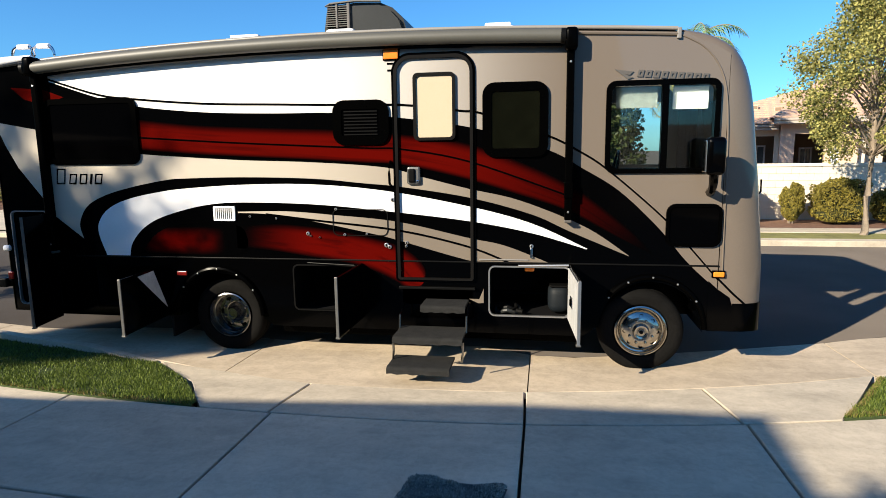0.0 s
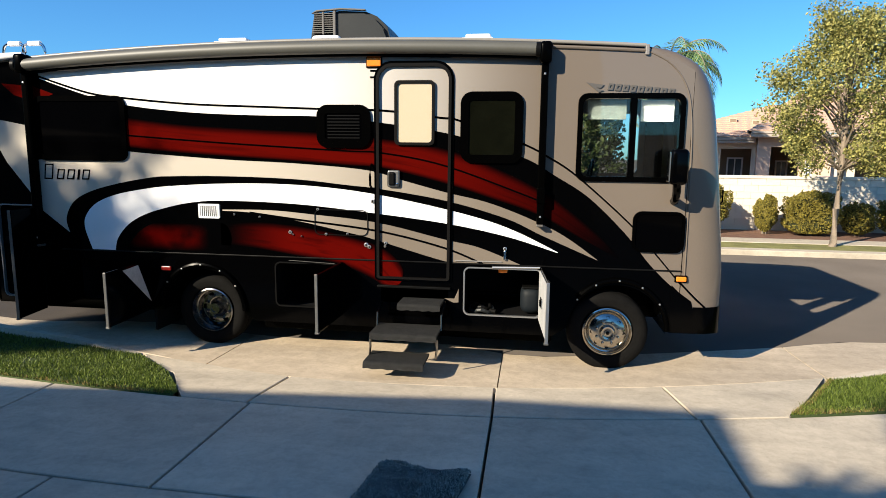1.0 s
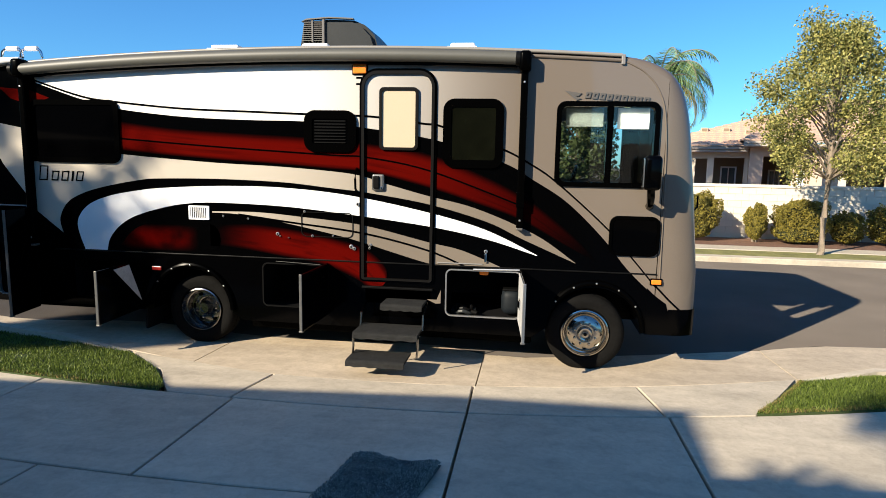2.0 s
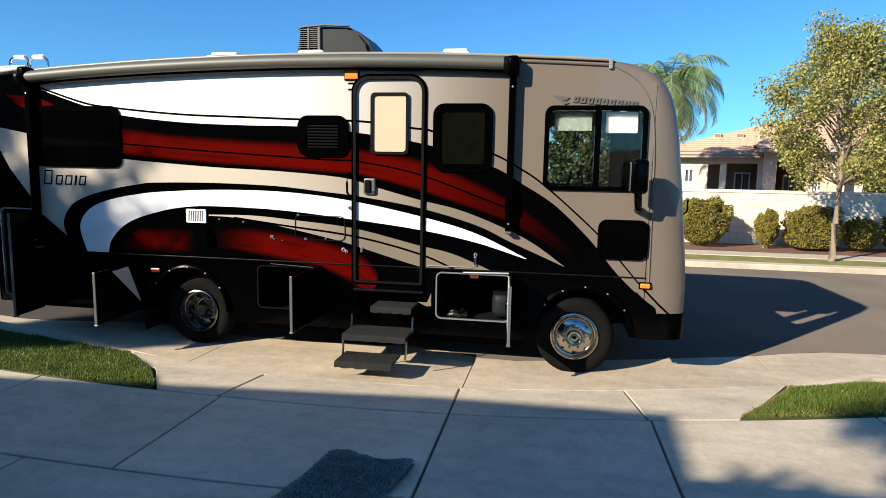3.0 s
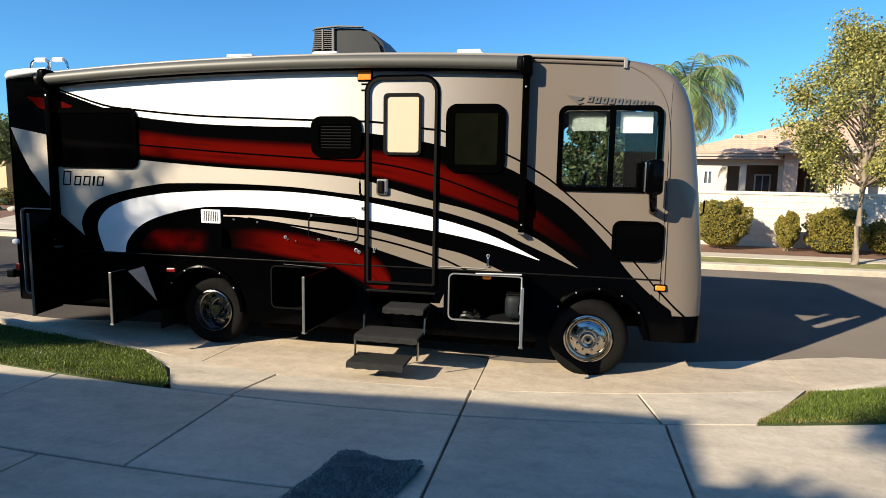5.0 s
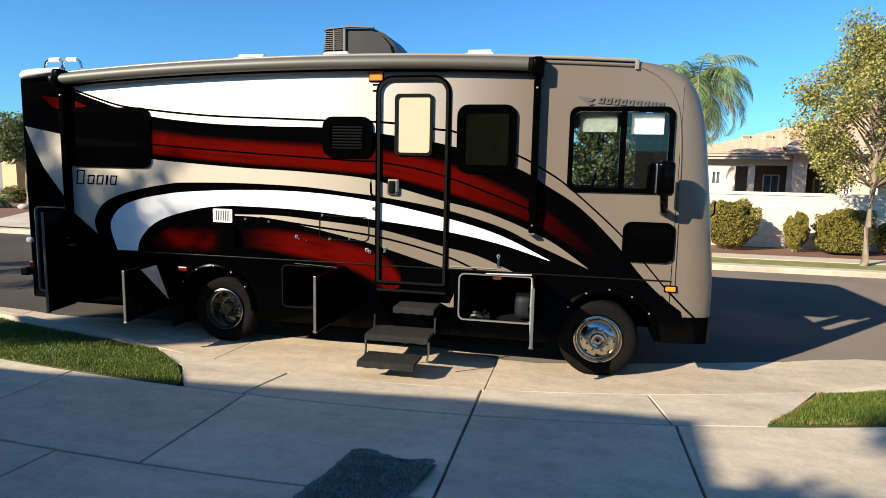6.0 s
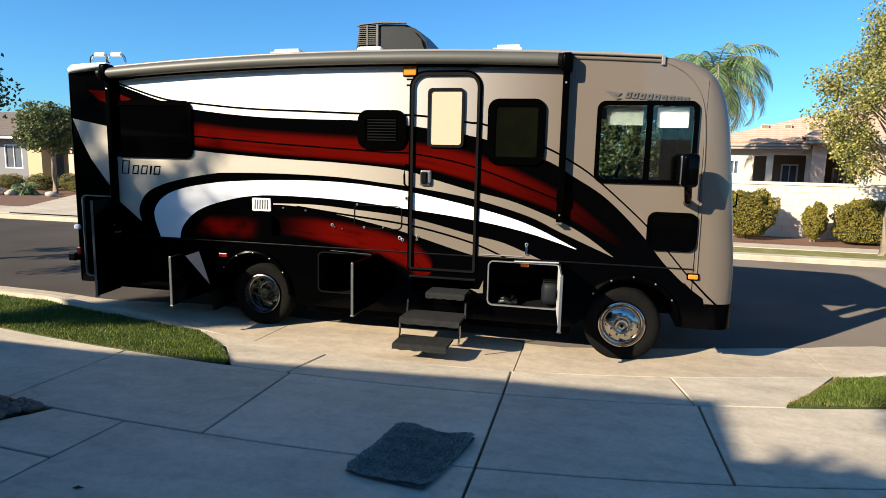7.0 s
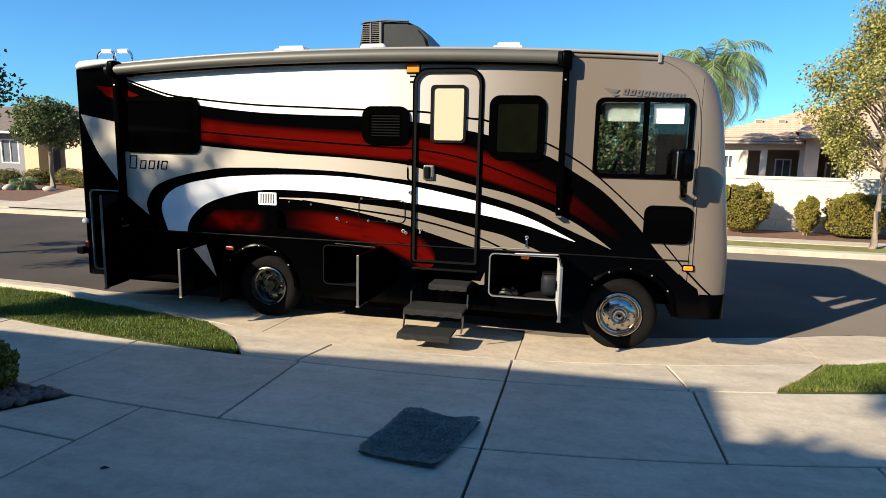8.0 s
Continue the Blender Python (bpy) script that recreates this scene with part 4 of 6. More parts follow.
# awning along the roof edge, with its two arms
def roof_line(y, dz, r, x0, x1, sides=14):
    return tube([(x, y, roof_z(x) + dz) for x in [x0 + (x1 - x0) * k / 16 for k in range(17)]], r, sides=sides)


aw = part("awning", roof_line(-0.10, -0.098, 0.066, -1.95, 3.70), M["awning"], RV, "rolled bronze awning under the roof edge", smooth=True)
part("valance", tube([(x, -0.06, roof_z(x) - 0.172) for x in [-1.9 + 0.35 * k for k in range(17)]], 0.020), M["black"], aw)
part("awning_rail", roof_line(-0.045, -0.032, 0.013, -1.95, 3.70, 8), M["door_grey"], aw, "dark awning rail", smooth=True)
for x, ztop, zbot in ((-1.98, 3.28, 1.15), (3.78, 3.33, 1.535)):
    arm = part("awning_arm", boxed(x - 0.036, x + 0.036, -0.10, -0.01, zbot, ztop - 0.1, 0.012), M["plastic"], aw, "black folded awning arm")
    part("arm_head", boxed(x - 0.058, x + 0.062, -0.17, -0.005, ztop - 0.20, ztop + 0.005, 0.035, 3), M["plastic"], arm, smooth=True)
    cap = part("end_cap", lathe([(-0.03, 0.0), (-0.03, 0.06), (-0.02, 0.072), (0.02, 0.072), (0.03, 0.06), (0.03, 0.0)], 20), M["dark_grey"], arm, smooth=True)
    cap.location, cap.rotation_euler = (x - 0.07, -0.10, roof_z(x) - 0.098), (0, 0, radians(90))
    part("arm_hinge", boxed(x - 0.042, x + 0.042, -0.115, -0.095, zbot + (ztop - zbot) * 0.12, zbot + (ztop - zbot) * 0.12 + 0.16, 0.008), M["plastic"], arm)
    for zb in (ztop - 0.30, zbot + 0.08):
        b_ = part("bolt", lathe([(0.0, 0.012), (-0.008, 0.010), (-0.009, 0.0)], 8), M["alu"], arm)
        b_.location = (x, -0.10, zb)
    part("arm_foot", boxed(x - 0.035, x + 0.035, -0.11, -0.01, zbot - 0.025, zbot, 0.008), M["emblem"], arm)
part("drip_rail", tube([(x, -0.012, roof_z(x) - 0.055) for x in [3.85 + 0.15 * k for k in range(7)]], 0.018), M["tan"], RV)
part("roof_edge", tube([(x, -0.012, roof_z(x) - 0.006) for x in [-2.62 + 0.46 * k for k in range(17)]], 0.019, sides=10), M["rail_pale"], RV, "pale moulding along the roof edge", smooth=True)

# roof: air conditioner, vents, ladder rails
ac = part("air_conditioner", bmesh.new(), M["ac_grey"], RV, "dark roof air conditioner with a louvred end")
bm = bmesh.new()
sec = [(1.12, 3.50), (1.165, 3.78), (1.22, 3.85), (1.5, 3.87), (1.8, 3.855), (1.93, 3.80), (2.05, 3.68), (2.10, 3.50)]
prism(sec, 0.75, 1.55, bm=bm)
bmesh.ops.bevel(bm, geom=[e for e in bm.edges if abs(e.verts[0].co.y - e.verts[1].co.y) < 1e-5 and len(e.link_faces) == 2 and abs(e.link_faces[0].normal.y - e.link_faces[1].normal.y) > 0.5], offset=0.04, segments=2, affect="EDGES")
part("shroud", bm, M["ac_grey"], ac)
for k in range(10):
    part("louvre", boxed(1.165 + 0.003 * k, 1.42, 0.732, 0.752, 3.615 + 0.0235 * k, 3.623 + 0.0235 * k), M["emblem"], ac)
part("grille_backing", boxed(1.19, 1.42, 0.744, 0.752, 3.60, 3.845), M["plastic"], ac)
part("divider", boxed(1.42, 1.455, 0.72, 0.752, 3.55, 3.86, 0.008), M["emblem"], ac)
part("divider", boxed(1.29, 1.312, 0.724, 0.752, 3.60, 3.85, 0.004), M["emblem"], ac)
part("top_lip", prism([(1.16, 3.838), (1.22, 3.872), (1.5, 3.89), (1.80, 3.873), (1.80, 3.860), (1.5, 3.876), (1.22, 3.858)], 0.735, 0.80), M["emblem"], ac)
part("side_panel", prism([(1.49, 3.54), (1.49, 3.83), (1.79, 3.825), (1.90, 3.775), (2.0, 3.67), (2.05, 3.54)], 0.742, 0.752), M["ac_grey"], ac, "smoked grey side panel")
part("base", boxed(1.17, 1.52, 0.66, 1.5, 3.42, 3.585, 0.05, 3), M["roofwhite"], ac)
ac.location.x = -0.07
for x0, x1, z1 in ((-0.18, 0.26, 3.60), (2.83, 3.2, 3.60)):
    vent = part("roof_vent", boxed(x0, x1, 0.8, 1.25, 3.4, z1 - 0.04, 0.02), M["roofwhite"], RV, "low white roof vent")
    part("vent_lid", boxed(x0 + 0.05, x1 - 0.03, 0.83, 1.22, z1 - 0.045, z1, 0.02), M["roofwhite"], vent)

# mirror
mr = part("mirror", boxed(4.97, 5.14, -0.36, -0.24, 1.97, 2.31, 0.045, 3), M["black"], RV, "gloss black door mirror on an arm", smooth=True)
part("mirror_glass", boxed(4.955, 4.975, -0.345, -0.255, 2.0, 2.28, 0.008), M["chrome"], mr)
part("mirror_arm", tube([(5.05, -0.3, 2.0), (5.06, -0.26, 1.90), (5.08, -0.15, 1.83), (5.10, -0.01, 1.80)], [0.04, 0.038, 0.036, 0.045]), M["black"], mr, smooth=True)


# steps let down below the entry door
def tread(x0, x1, y0, y1, z, lip):
    """A carpeted tread with a rounded nose that hangs down in front."""
    bm = bmesh.new()
    rows = []
    prof = [(y1, z), (y0 + 0.03, z + 0.004), (y0 + 0.01, z - 0.004), (y0, z - 0.02), (y0 - 0.004, z - lip), (y0 + 0.012, z - lip), (y0 + 0.03, z - 0.025), (y1, z - 0.025)]
    n = 12
    for k in range(n + 1):
        x = x0 + (x1 - x0) * k / n
        wob = 0.006 * math.sin(k * 2.1 + z * 30)
        rows.append([bm.verts.new((x, y, zz + (wob if zz < z - 0.03 else 0))) for y, zz in prof])
    for a, b in zip(rows, rows[1:]):
        for k in range(len(prof)):
            j = (k + 1) % len(prof)
            bm.faces.new((a[k], b[k], b[j], a[j]))
    bm.faces.new(rows[0])
    bm.faces.new(rows[-1][::-1])
    bmesh.ops.recalc_face_normals(bm, faces=bm.faces[:])
    return bm


st = part("entry_steps", boxed(2.08, 2.84, 0.0, 0.35, 0.62, 0.80, 0.01), M["plastic"], RV, "fold-down entry steps with dark carpet")
for x0, x1, y0, y1, z in ((2.34, 2.79, -0.33, 0.02, 0.69), (2.12, 2.80, -0.62, -0.20, 0.45), (2.10, 2.70, -0.80, -0.42, 0.21)):
    part("tread", tread(x0, x1, y0, y1, z, 0.06), M["carpet"], st, "worn dark grey carpet tread")
for x in (2.12, 2.80):
    part("stringer", tube([(x, -0.02, 0.66), (x, -0.28, 0.58), (x, -0.3, 0.42)], 0.012), M["rim_dark"], st)
    part("stringer", tube([(x, -0.58, 0.41), (x, -0.57, 0.30), (x - 0.015, -0.55, 0.20)], 0.012), M["rim_dark"], st)
part("door_sill", boxed(2.06, 2.86, -0.05, -0.002, 0.80, 0.825, 0.005), M["dark_grey"], RV)


# storage bays: lined boxes behind the openings, trims and swung-out doors
def bay(x0, x1, z0, z1, deep, trim):
    bm = bmesh.new()
    e = 0.03
    box(bm, x0 - e, x1 + e, 0.055, 0.055 + deep, z0 - e - 0.02, z0 - e)
    box(bm, x0 - e, x1 + e, 0.055, 0.055 + deep, z1 + e, z1 + e + 0.02)
    box(bm, x0 - e - 0.02, x0 - e, 0.055, 0.055 + deep, z0 - e, z1 + e)
    box(bm, x1 + e, x1 + e + 0.02, 0.055, 0.055 + deep, z0 - e, z1 + e)
    box(bm, x0 - e, x1 + e, 0.055 + deep, 0.075 + deep, z0 - e, z1 + e)
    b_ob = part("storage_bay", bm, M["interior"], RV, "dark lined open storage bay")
    part("bay_trim", ring(rounded(x0 - 0.005, x1 + 0.005, z0 - 0.005, z1 + 0.005, 0.065), rounded(x0 + 0.010, x1 - 0.010, z0 + 0.010, z1 - 0.010, 0.055), -0.014, 0.02), trim, b_ob, "pale rubber and aluminium trim")
    return b_ob


def bay_door(hx, ex, ey, z0, z1, inner, trim_label="", grey=False):
    """A bay door swung out on its front hinge: black outer skin, pale inner face, aluminium edge."""
    d = part("bay_door", bmesh.new(), M["black"], RV, "bay door swung wide open")
    length = math.hypot(ex - hx, ey)
    ang = math.atan2(ey, ex - hx)
    d.location, d.rotation_euler = (hx, -0.012, 0), (0, 0, ang)
    part("outer_skin", boxed(0.0, length, 0.006, 0.024, z0, z1, 0.005), M["black"], d)
    part("inner_face", boxed(0.03, length - 0.02, -0.008, 0.004, z0 + 0.03, z1 - 0.03, 0.004), inner, d)
    part("edge_trim", boxed(length - 0.004, length + 0.008, -0.012, 0.018, z0, z1, 0.004), M["alu"] if inner is M["pale_grey"] else M["edge_grey"], d, "dull metal edge")
    part("edge_foot", boxed(length - 0.03, length + 0.012, -0.018, 0.024, z0 - 0.012, z0 + 0.004, 0.003), M["edge_grey"], d)
    part("latch", boxed(length * 0.42, length * 0.58, -0.022, -0.008, (z0 + z1) / 2 - 0.05, (z0 + z1) / 2 + 0.05, 0.006), M["chrome"], d)
    part("latch_bar", boxed(length * 0.47, length * 0.53, -0.034, -0.02, (z0 + z1) / 2 - 0.03, (z0 + z1) / 2 + 0.03, 0.004), M["plastic"], d)
    if grey:
        part("grey_stripe", prism([(length * 0.66, z1 - 0.03), (length * 0.3, z1 - 0.02), (length * 0.02, z0 + 0.1)], 0.0245, 0.027), M["pale_grey"], d)
    return d


bay(*BAY_F, 0.75, M["alu"])
bay(*BAY_M, 0.6, M["dark_grey"])
bay(*BAY_R, 0.7, M["grey"])
bay(*BAY_S, 0.6, M["plastic"])
bay_door(3.80, 3.862, -0.80, 0.50, 1.08, M["pale_grey"])
part("bay_lip", boxed(2.90, 3.40, -0.016, -0.002, 1.112, 1.124, 0.004), M["grey"], RV, "pale strip above the open bay")
bay_door(1.64, 1.625, -0.75, 0.47, 1.06, M["plastic"])
bay_door(-0.66, -0.61, -0.80, 0.42, 1.0, M["plastic"], grey=True)
bay_door(-2.02, -1.93, -0.50, 0.37, 1.58, M["plastic"])
part("gas_strut", tube([(3.30, -0.02, 1.06), (3.80, -0.03, 1.075)], 0.011), M["alu"], RV)
part("gas_strut", tube([(1.05, -0.02, 1.055), (1.60, -0.10, 1.05)], 0.006), M["dark_grey"], RV)
# what lies in the front bay
t_ob = thing("storage_bin", "dark blue-grey rounded plastic bin in the open bay", "bin", (3.73, 0.27, 0.512))
part("bin_body", boxed(-0.13, 0.11, -0.1, 0.3, 0.0, 0.30, 0.09, 4), mat("blue_plastic", (0.007, 0.010, 0.013), 0.6, spec=0.2), t_ob, smooth=True)
part("bin_lid", boxed(-0.115, 0.095, -0.08, 0.28, 0.285, 0.305, 0.008), M["dark_grey"], t_ob)
ring_pts = [Vector((0.12 * math.cos(a), 0.12 * math.sin(a), 0.03 + 0.02 * math.sin(3 * a))) for a in [2 * math.pi * k / 20 for k in range(20)]]
h_ob = thing("hose", "coiled grey hose lying in the open bay", "hose", (3.18, 0.22, 0.512))
part("coil", tube(ring_pts, 0.022, closed=True), M["ac_grey"], h_ob)
part("coil", tube([q * 0.75 + Vector((0, 0, 0.04)) for q in ring_pts], 0.02, closed=True), M["dark_grey"], h_ob)
part("nozzle", tube([(0.1, -0.05, 0.03), (0.17, -0.1, 0.03)], 0.026), M["dark_grey"], h_ob)
part("bay_lamp", boxed(3.36, 3.46, 0.06, 0.1, 0.985, 1.045, 0.015), M["amber"], RV, "amber bay lamp")
part("bay_pipe", tube([(3.46, 0.2, 1.02), (3.78, 0.2, 1.02)], 0.02), M["alu"], RV)
part("bay_pipe", tube([(3.1, 0.12, 1.03), (3.35, 0.12, 1.03)], 0.012), M["redlens"], RV)

# rear corner: tail lamps, bumper, roof ladder rails, mud flap
part("tail_lamp", boxed(-2.70, -2.60, -0.035, 0.03, 1.13, 1.20, 0.028, 3), M["sheet"], RV, "white oval clearance lamp", smooth=True)
part("tail_lamp", boxed(-2.68, -2.61, -0.02, 0.08, 0.79, 0.89, 0.015), M["redlens"], RV, "red tail lamp")
bp = part("bumper", boxed(-2.80, -2.62, 0.0, 2.5, 0.70, 0.80, 0.02), M["plastic"], RV)
part("bumper_cap", boxed(-2.815, -2.70, -0.03, 0.02, 0.695, 0.805, 0.015), M["dark_grey"], bp)
for x in (-2.56, -2.30):
    part("roof_rail", tube(spline([(x, 0.3, 3.22), (x, 0.3, 3.40), (x + 0.06, 0.3, 3.47), (x + 0.22, 0.3, 3.47), (x + 0.28, 0.3, 3.40), (x + 0.28, 0.3, 3.24)], 5), 0.016), M["chrome"], RV, "bent chrome roof ladder rail", smooth=True)
for x in (-2.53, -2.27):
    part("rail_sleeve", tube([(x + 0.05, 0.3, 3.47), (x + 0.2, 0.3, 3.47)], 0.03), M["roofwhite"], RV, "white padded sleeve on the rail")
bm = bmesh.new()
tube([(-2.60, -0.02, 3.225), (-2.52, -0.05, 3.24), (-2.3, -0.06, 3.26), (-2.0, -0.05, 3.285)], [0.03, 0.05, 0.045, 0.03], bm, 10)
part("corner_cap", bm, M["roofwhite"], RV, "white moulded roof corner", smooth=True)
part("mud_flap", boxed(-0.63, -0.60, 0.02, 0.55, 0.16, 0.55, 0.005), M["rubber"], RV)
part("tow_frame", boxed(-2.6, -1.2, 0.3, 0.4, 0.30, 0.42, 0.01), M["plastic"], RV)

# side fittings: vent grille, hatch outlines, locks, catches
vg = part("vent_grille", ring(rounded(0.0, 0.25, 1.50, 1.66, 0.012), rounded(0.02, 0.23, 1.52, 1.64, 0.006), -0.02, -0.002), M["roofwhite"], RV, "small white slatted vent")
part("backing", boxed(0.015, 0.235, -0.006, -0.002, 1.515, 1.645), M["plastic"], vg)
for k in range(9):
    part("slat", boxed(0.030 + 0.0232 * k, 0.038 + 0.0232 * k, -0.018, -0.004, 1.515, 1.645), M["roofwhite"], vg)
hatch = part("hatch", ring(rounded(1.35, 1.95, 1.35, 1.63, 0.06), rounded(1.358, 1.942, 1.358, 1.622, 0.055), -0.012, -0.003), M["dark_grey"], RV, "flush service hatch")
for x, z, s in ((1.48, 1.36, 0.015), (1.72, 1.37, 0.012), (1.07, 1.37, 0.020), (1.10, 1.345, 0.010), (1.20, 1.33, 0.009), (1.93, 1.255, 0.024), (1.965, 1.235, 0.020), (2.145, 1.28, 0.018), (2.14, 1.245, 0.014), (2.005, 1.73, 0.022), (3.43, 1.26, 0.020), (1.39, 1.63, 0.014), (0.42, 1.55, 0.012), (0.72, 1.53, 0.012)):
    c = part("catch", lathe([(-0.002, s), (-0.014, s), (-0.018, s * 0.75), (-0.018, 0.0)], 14), M["alu"], RV, "small bright metal catch")
    c.location = (x, -0.003, z)
    k_ob = part("keyhole", boxed(-s * 0.25, s * 0.25, -0.022, -0.017, -s * 0.5, s * 0.5), M["plastic"], c)
part("catch_bar", boxed(3.415, 3.445, -0.03, -0.004, 1.14, 1.24, 0.008), M["chrome"], RV)
part("rear_marker", boxed(-0.49, -0.37, -0.028, -0.002, 0.885, 0.935, 0.01), M["redlens"], RV, "dull red side marker")
for wx in (0.0, 4.52):
    for k in range(5):
        a = radians(35 + 27 * k)
        c = part("rivet", lathe([(0.0, 0.011), (-0.008, 0.009), (-0.01, 0.0)], 8), M["alu"], RV)
        c.location = (wx + (0.08 if wx else 0) + 0.51 * math.cos(a), -0.046, 0.44 + 0.53 * math.sin(a))
part("cap_seam", tube(spline([(4.76, -0.004, 3.25), (4.86, -0.006, 3.205), (4.97, -0.006, 3.14), (5.07, -0.006, 3.04), (5.145, -0.006, 2.91), (5.19, -0.006, 2.76), (SEAM, -0.006, 2.5), (SEAM + 0.015, -0.006, 2.1), (SEAM + 0.025, -0.006, 1.4), (SEAM + 0.03, -0.006, 0.99)], 5), 0.008), M["tan"], RV, smooth=True)
part("roof_clip", boxed(4.735, 4.775, -0.03, 0.02, 3.21, 3.31, 0.008), M["grey"], RV)
mk = part("roof_marker", boxed(4.98, 5.06, 0.25, 0.37, 3.20, 3.25, 0.015), M["redlens"], RV, "red roof marker lamp")
part("front_skirt", prism([(5.13, 0.44), (5.36, 0.44), (5.36, 0.69), (5.35, 0.71), (5.33, 0.78), (5.21, 0.865), (5.13, 0.94)], -0.006, -0.001), M["black"], RV, "black lower corner")
part("pinstripe", prism([(5.215, 0.975), (5.36, 0.83), (5.47, 0.73), (5.47, 0.705), (5.36, 0.803), (5.215, 0.95)], -0.008, -0.002), M["black"], RV)
part("wiper_arm", tube([(5.60, 0.3, 1.74), (5.64, 0.28, 1.78), (5.65, 0.32, 1.90)], 0.009), M["plastic"], RV)
bm = bmesh.new()
for a, b in ((0.44, 0.72),):
    rows = []
    for z in (a, 0.55, 0.65, b):
        row = []
        for k, (y, back) in enumerate(CORNER):
            row.append(bm.verts.new((max(5.655 - back, SEAM + 0.01), y - 0.004 if k < 4 else y, z)))
        rows.append(row)
    for r1, r2 in zip(rows, rows[1:]):
        for k in range(len(CORNER) - 1):
            bm.faces.new((r1[k], r1[k + 1], r2[k + 1], r2[k]))
part("front_bumper", bm, M["black"], RV, "gloss black front bumper", smooth=True)
# emblems, drawn as plain shapes
em = part("emblem", bmesh.new(), M["grey"], RV, "grey raised emblem bars")
part("wing", prism([(4.19, 2.955), (4.36, 2.93), (4.33, 2.90), (4.29, 2.905), (4.36, 2.875), (4.31, 2.86), (4.26, 2.90)], -0.016, -0.004), M["emblem"], em)
for k in range(9):
    x = 4.40 + 0.072 * k
    z = 2.918 - 0.0065 * k
    lean = [(x - 0.006, z - 0.036), (x + 0.046, z - 0.039), (x + 0.060, z + 0.024), (x + 0.008, z + 0.027)]
    core = [(x + 0.014, z - 0.018), (x + 0.032, z - 0.020), (x + 0.040, z + 0.006), (x + 0.022, z + 0.008)]
    part("bar", prism(lean, -0.016, -0.004, (core,)), M["emblem"], em)
em = part("emblem", bmesh.new(), M["black"], RV, "thin black emblem bars")
for k, (x0, x1) in enumerate(((-1.90, -1.79), (-1.74, -1.65), (-1.61, -1.52), (-1.48, -1.455), (-1.42, -1.33))):
    lo, hi, pen = 1.905, 2.02 if k else 2.08, 0.014
    slant = 0.022
    outer = [(x0, lo), (x1, lo), (x1 + slant, hi), (x0 + slant, hi)]
    core = [(x0 + pen, lo + pen), (x1 - pen, lo + pen), (x1 + slant - pen, hi - pen), (x0 + slant + pen, hi - pen)]
    part("bar", prism(outer, -0.008, -0.005, (core,) if x1 - x0 > 0.05 else ()), M["black"], em)


# ---- lawns, stones, rug ----
def blades(name, spots, high, material, parent, rng):
    """Grass: one narrow bent blade at each spot."""
    n = len(spots)
    a = rng.uniform(0, 2 * math.pi, n)
    h = high * rng.uniform(0.45, 1.2, n) * (1 + 0.25 * np.sin(7 * np.asarray(spots)[:, 0]) * np.sin(9 * np.asarray(spots)[:, 1] + 1))
    w = rng.uniform(0.003, 0.006, n)
    lean = rng.normal(0, 0.35, (n, 2)) * h[:, None]
    d = np.c_[np.cos(a), np.sin(a), np.zeros(n)] * w[:, None]
    p = np.asarray(spots)
    tip = p + np.c_[lean, h]
    v = np.stack([p - d, p + d, tip], 1).reshape(-1, 3)
    ob = mesh_of(name, v.tolist(), [(3 * k, 3 * k + 1, 3 * k + 2) for k in range(n)], material, parent)
    ob["kind"] = "stuff"
    return ob


def inside(x, y, poly):
    hit = False
    for i, (x0, y0) in enumerate(poly):
        x1, y1 = poly[i - 1]
        if (y0 > y) != (y1 > y) and x < (x1 - x0) * (y - y0) / (y1 - y0) + x0:
            hit = not hit
    return hit


def lawn(label, xs_, front, back, count, seed, high=0.05):
    """A strip of turf between two lines along the street, with its blades; front and back give y for an x."""
    rng = np.random.default_rng(seed)
    bm = bmesh.new()
    rows = []
    for x in xs_:
        f_, b_ = front(x), back(x)
        row = [bm.verts.new(on_ground(x, f_, -0.09))]
        row += [bm.verts.new(on_ground(x, f_ + (b_ - f_) * k / 5, 0.012)) for k in range(6)]
        row.append(bm.verts.new(on_ground(x, b_, -0.09)))
        rows.append(row)
    for a, b in zip(rows, rows[1:]):
        for k in range(7):
            bm.faces.new((a[k], b[k], b[k + 1], a[k + 1]))
    bmesh.ops.recalc_face_normals(bm, faces=bm.faces[:])
    ob = tagged(part("lawn", bm, M["turf"]), label, "lawn", kind="structure")
    spots = []
    while len(spots) < count:
        x = rng.uniform(xs_[0], xs_[-1])
        f_, b_ = front(x), back(x)
        if rng.random() * 0.8 > b_ - f_:
            continue
        y = rng.uniform(f_, b_)
        if noise.noise(Vector((x * 2.1, y * 2.1, seed))) > -0.25 or rng.random() < 0.45:
            spots.append(on_ground(x, y, 0.009)[:])
    tagged(blades("grass", spots, high, M["leaf_grass"], None, rng), "short green grass blades on the lawn", "grass", kind="stuff")
    return ob


lawn("mown green strip of grass between sidewalk and kerb", [-9 + 0.24 * k for k in range(41)], lambda x: -1.66, lambda x: float(np.interp(x, (-9, -1.0, -0.42, 0.16, 0.64), (-0.58, -0.58, -0.68, -1.08, -1.62))), 75000, 3, 0.034)
lawn("clipped green grass strip beside the driveway", [5.9 + 0.16 * k for k in range(33)], lambda x: -1.64, lambda x: float(np.interp(x, (5.9, 6.68, 7.1, 11.2), (-1.62, -0.96, -0.98, -0.98))), 60000, 4, 0.034)

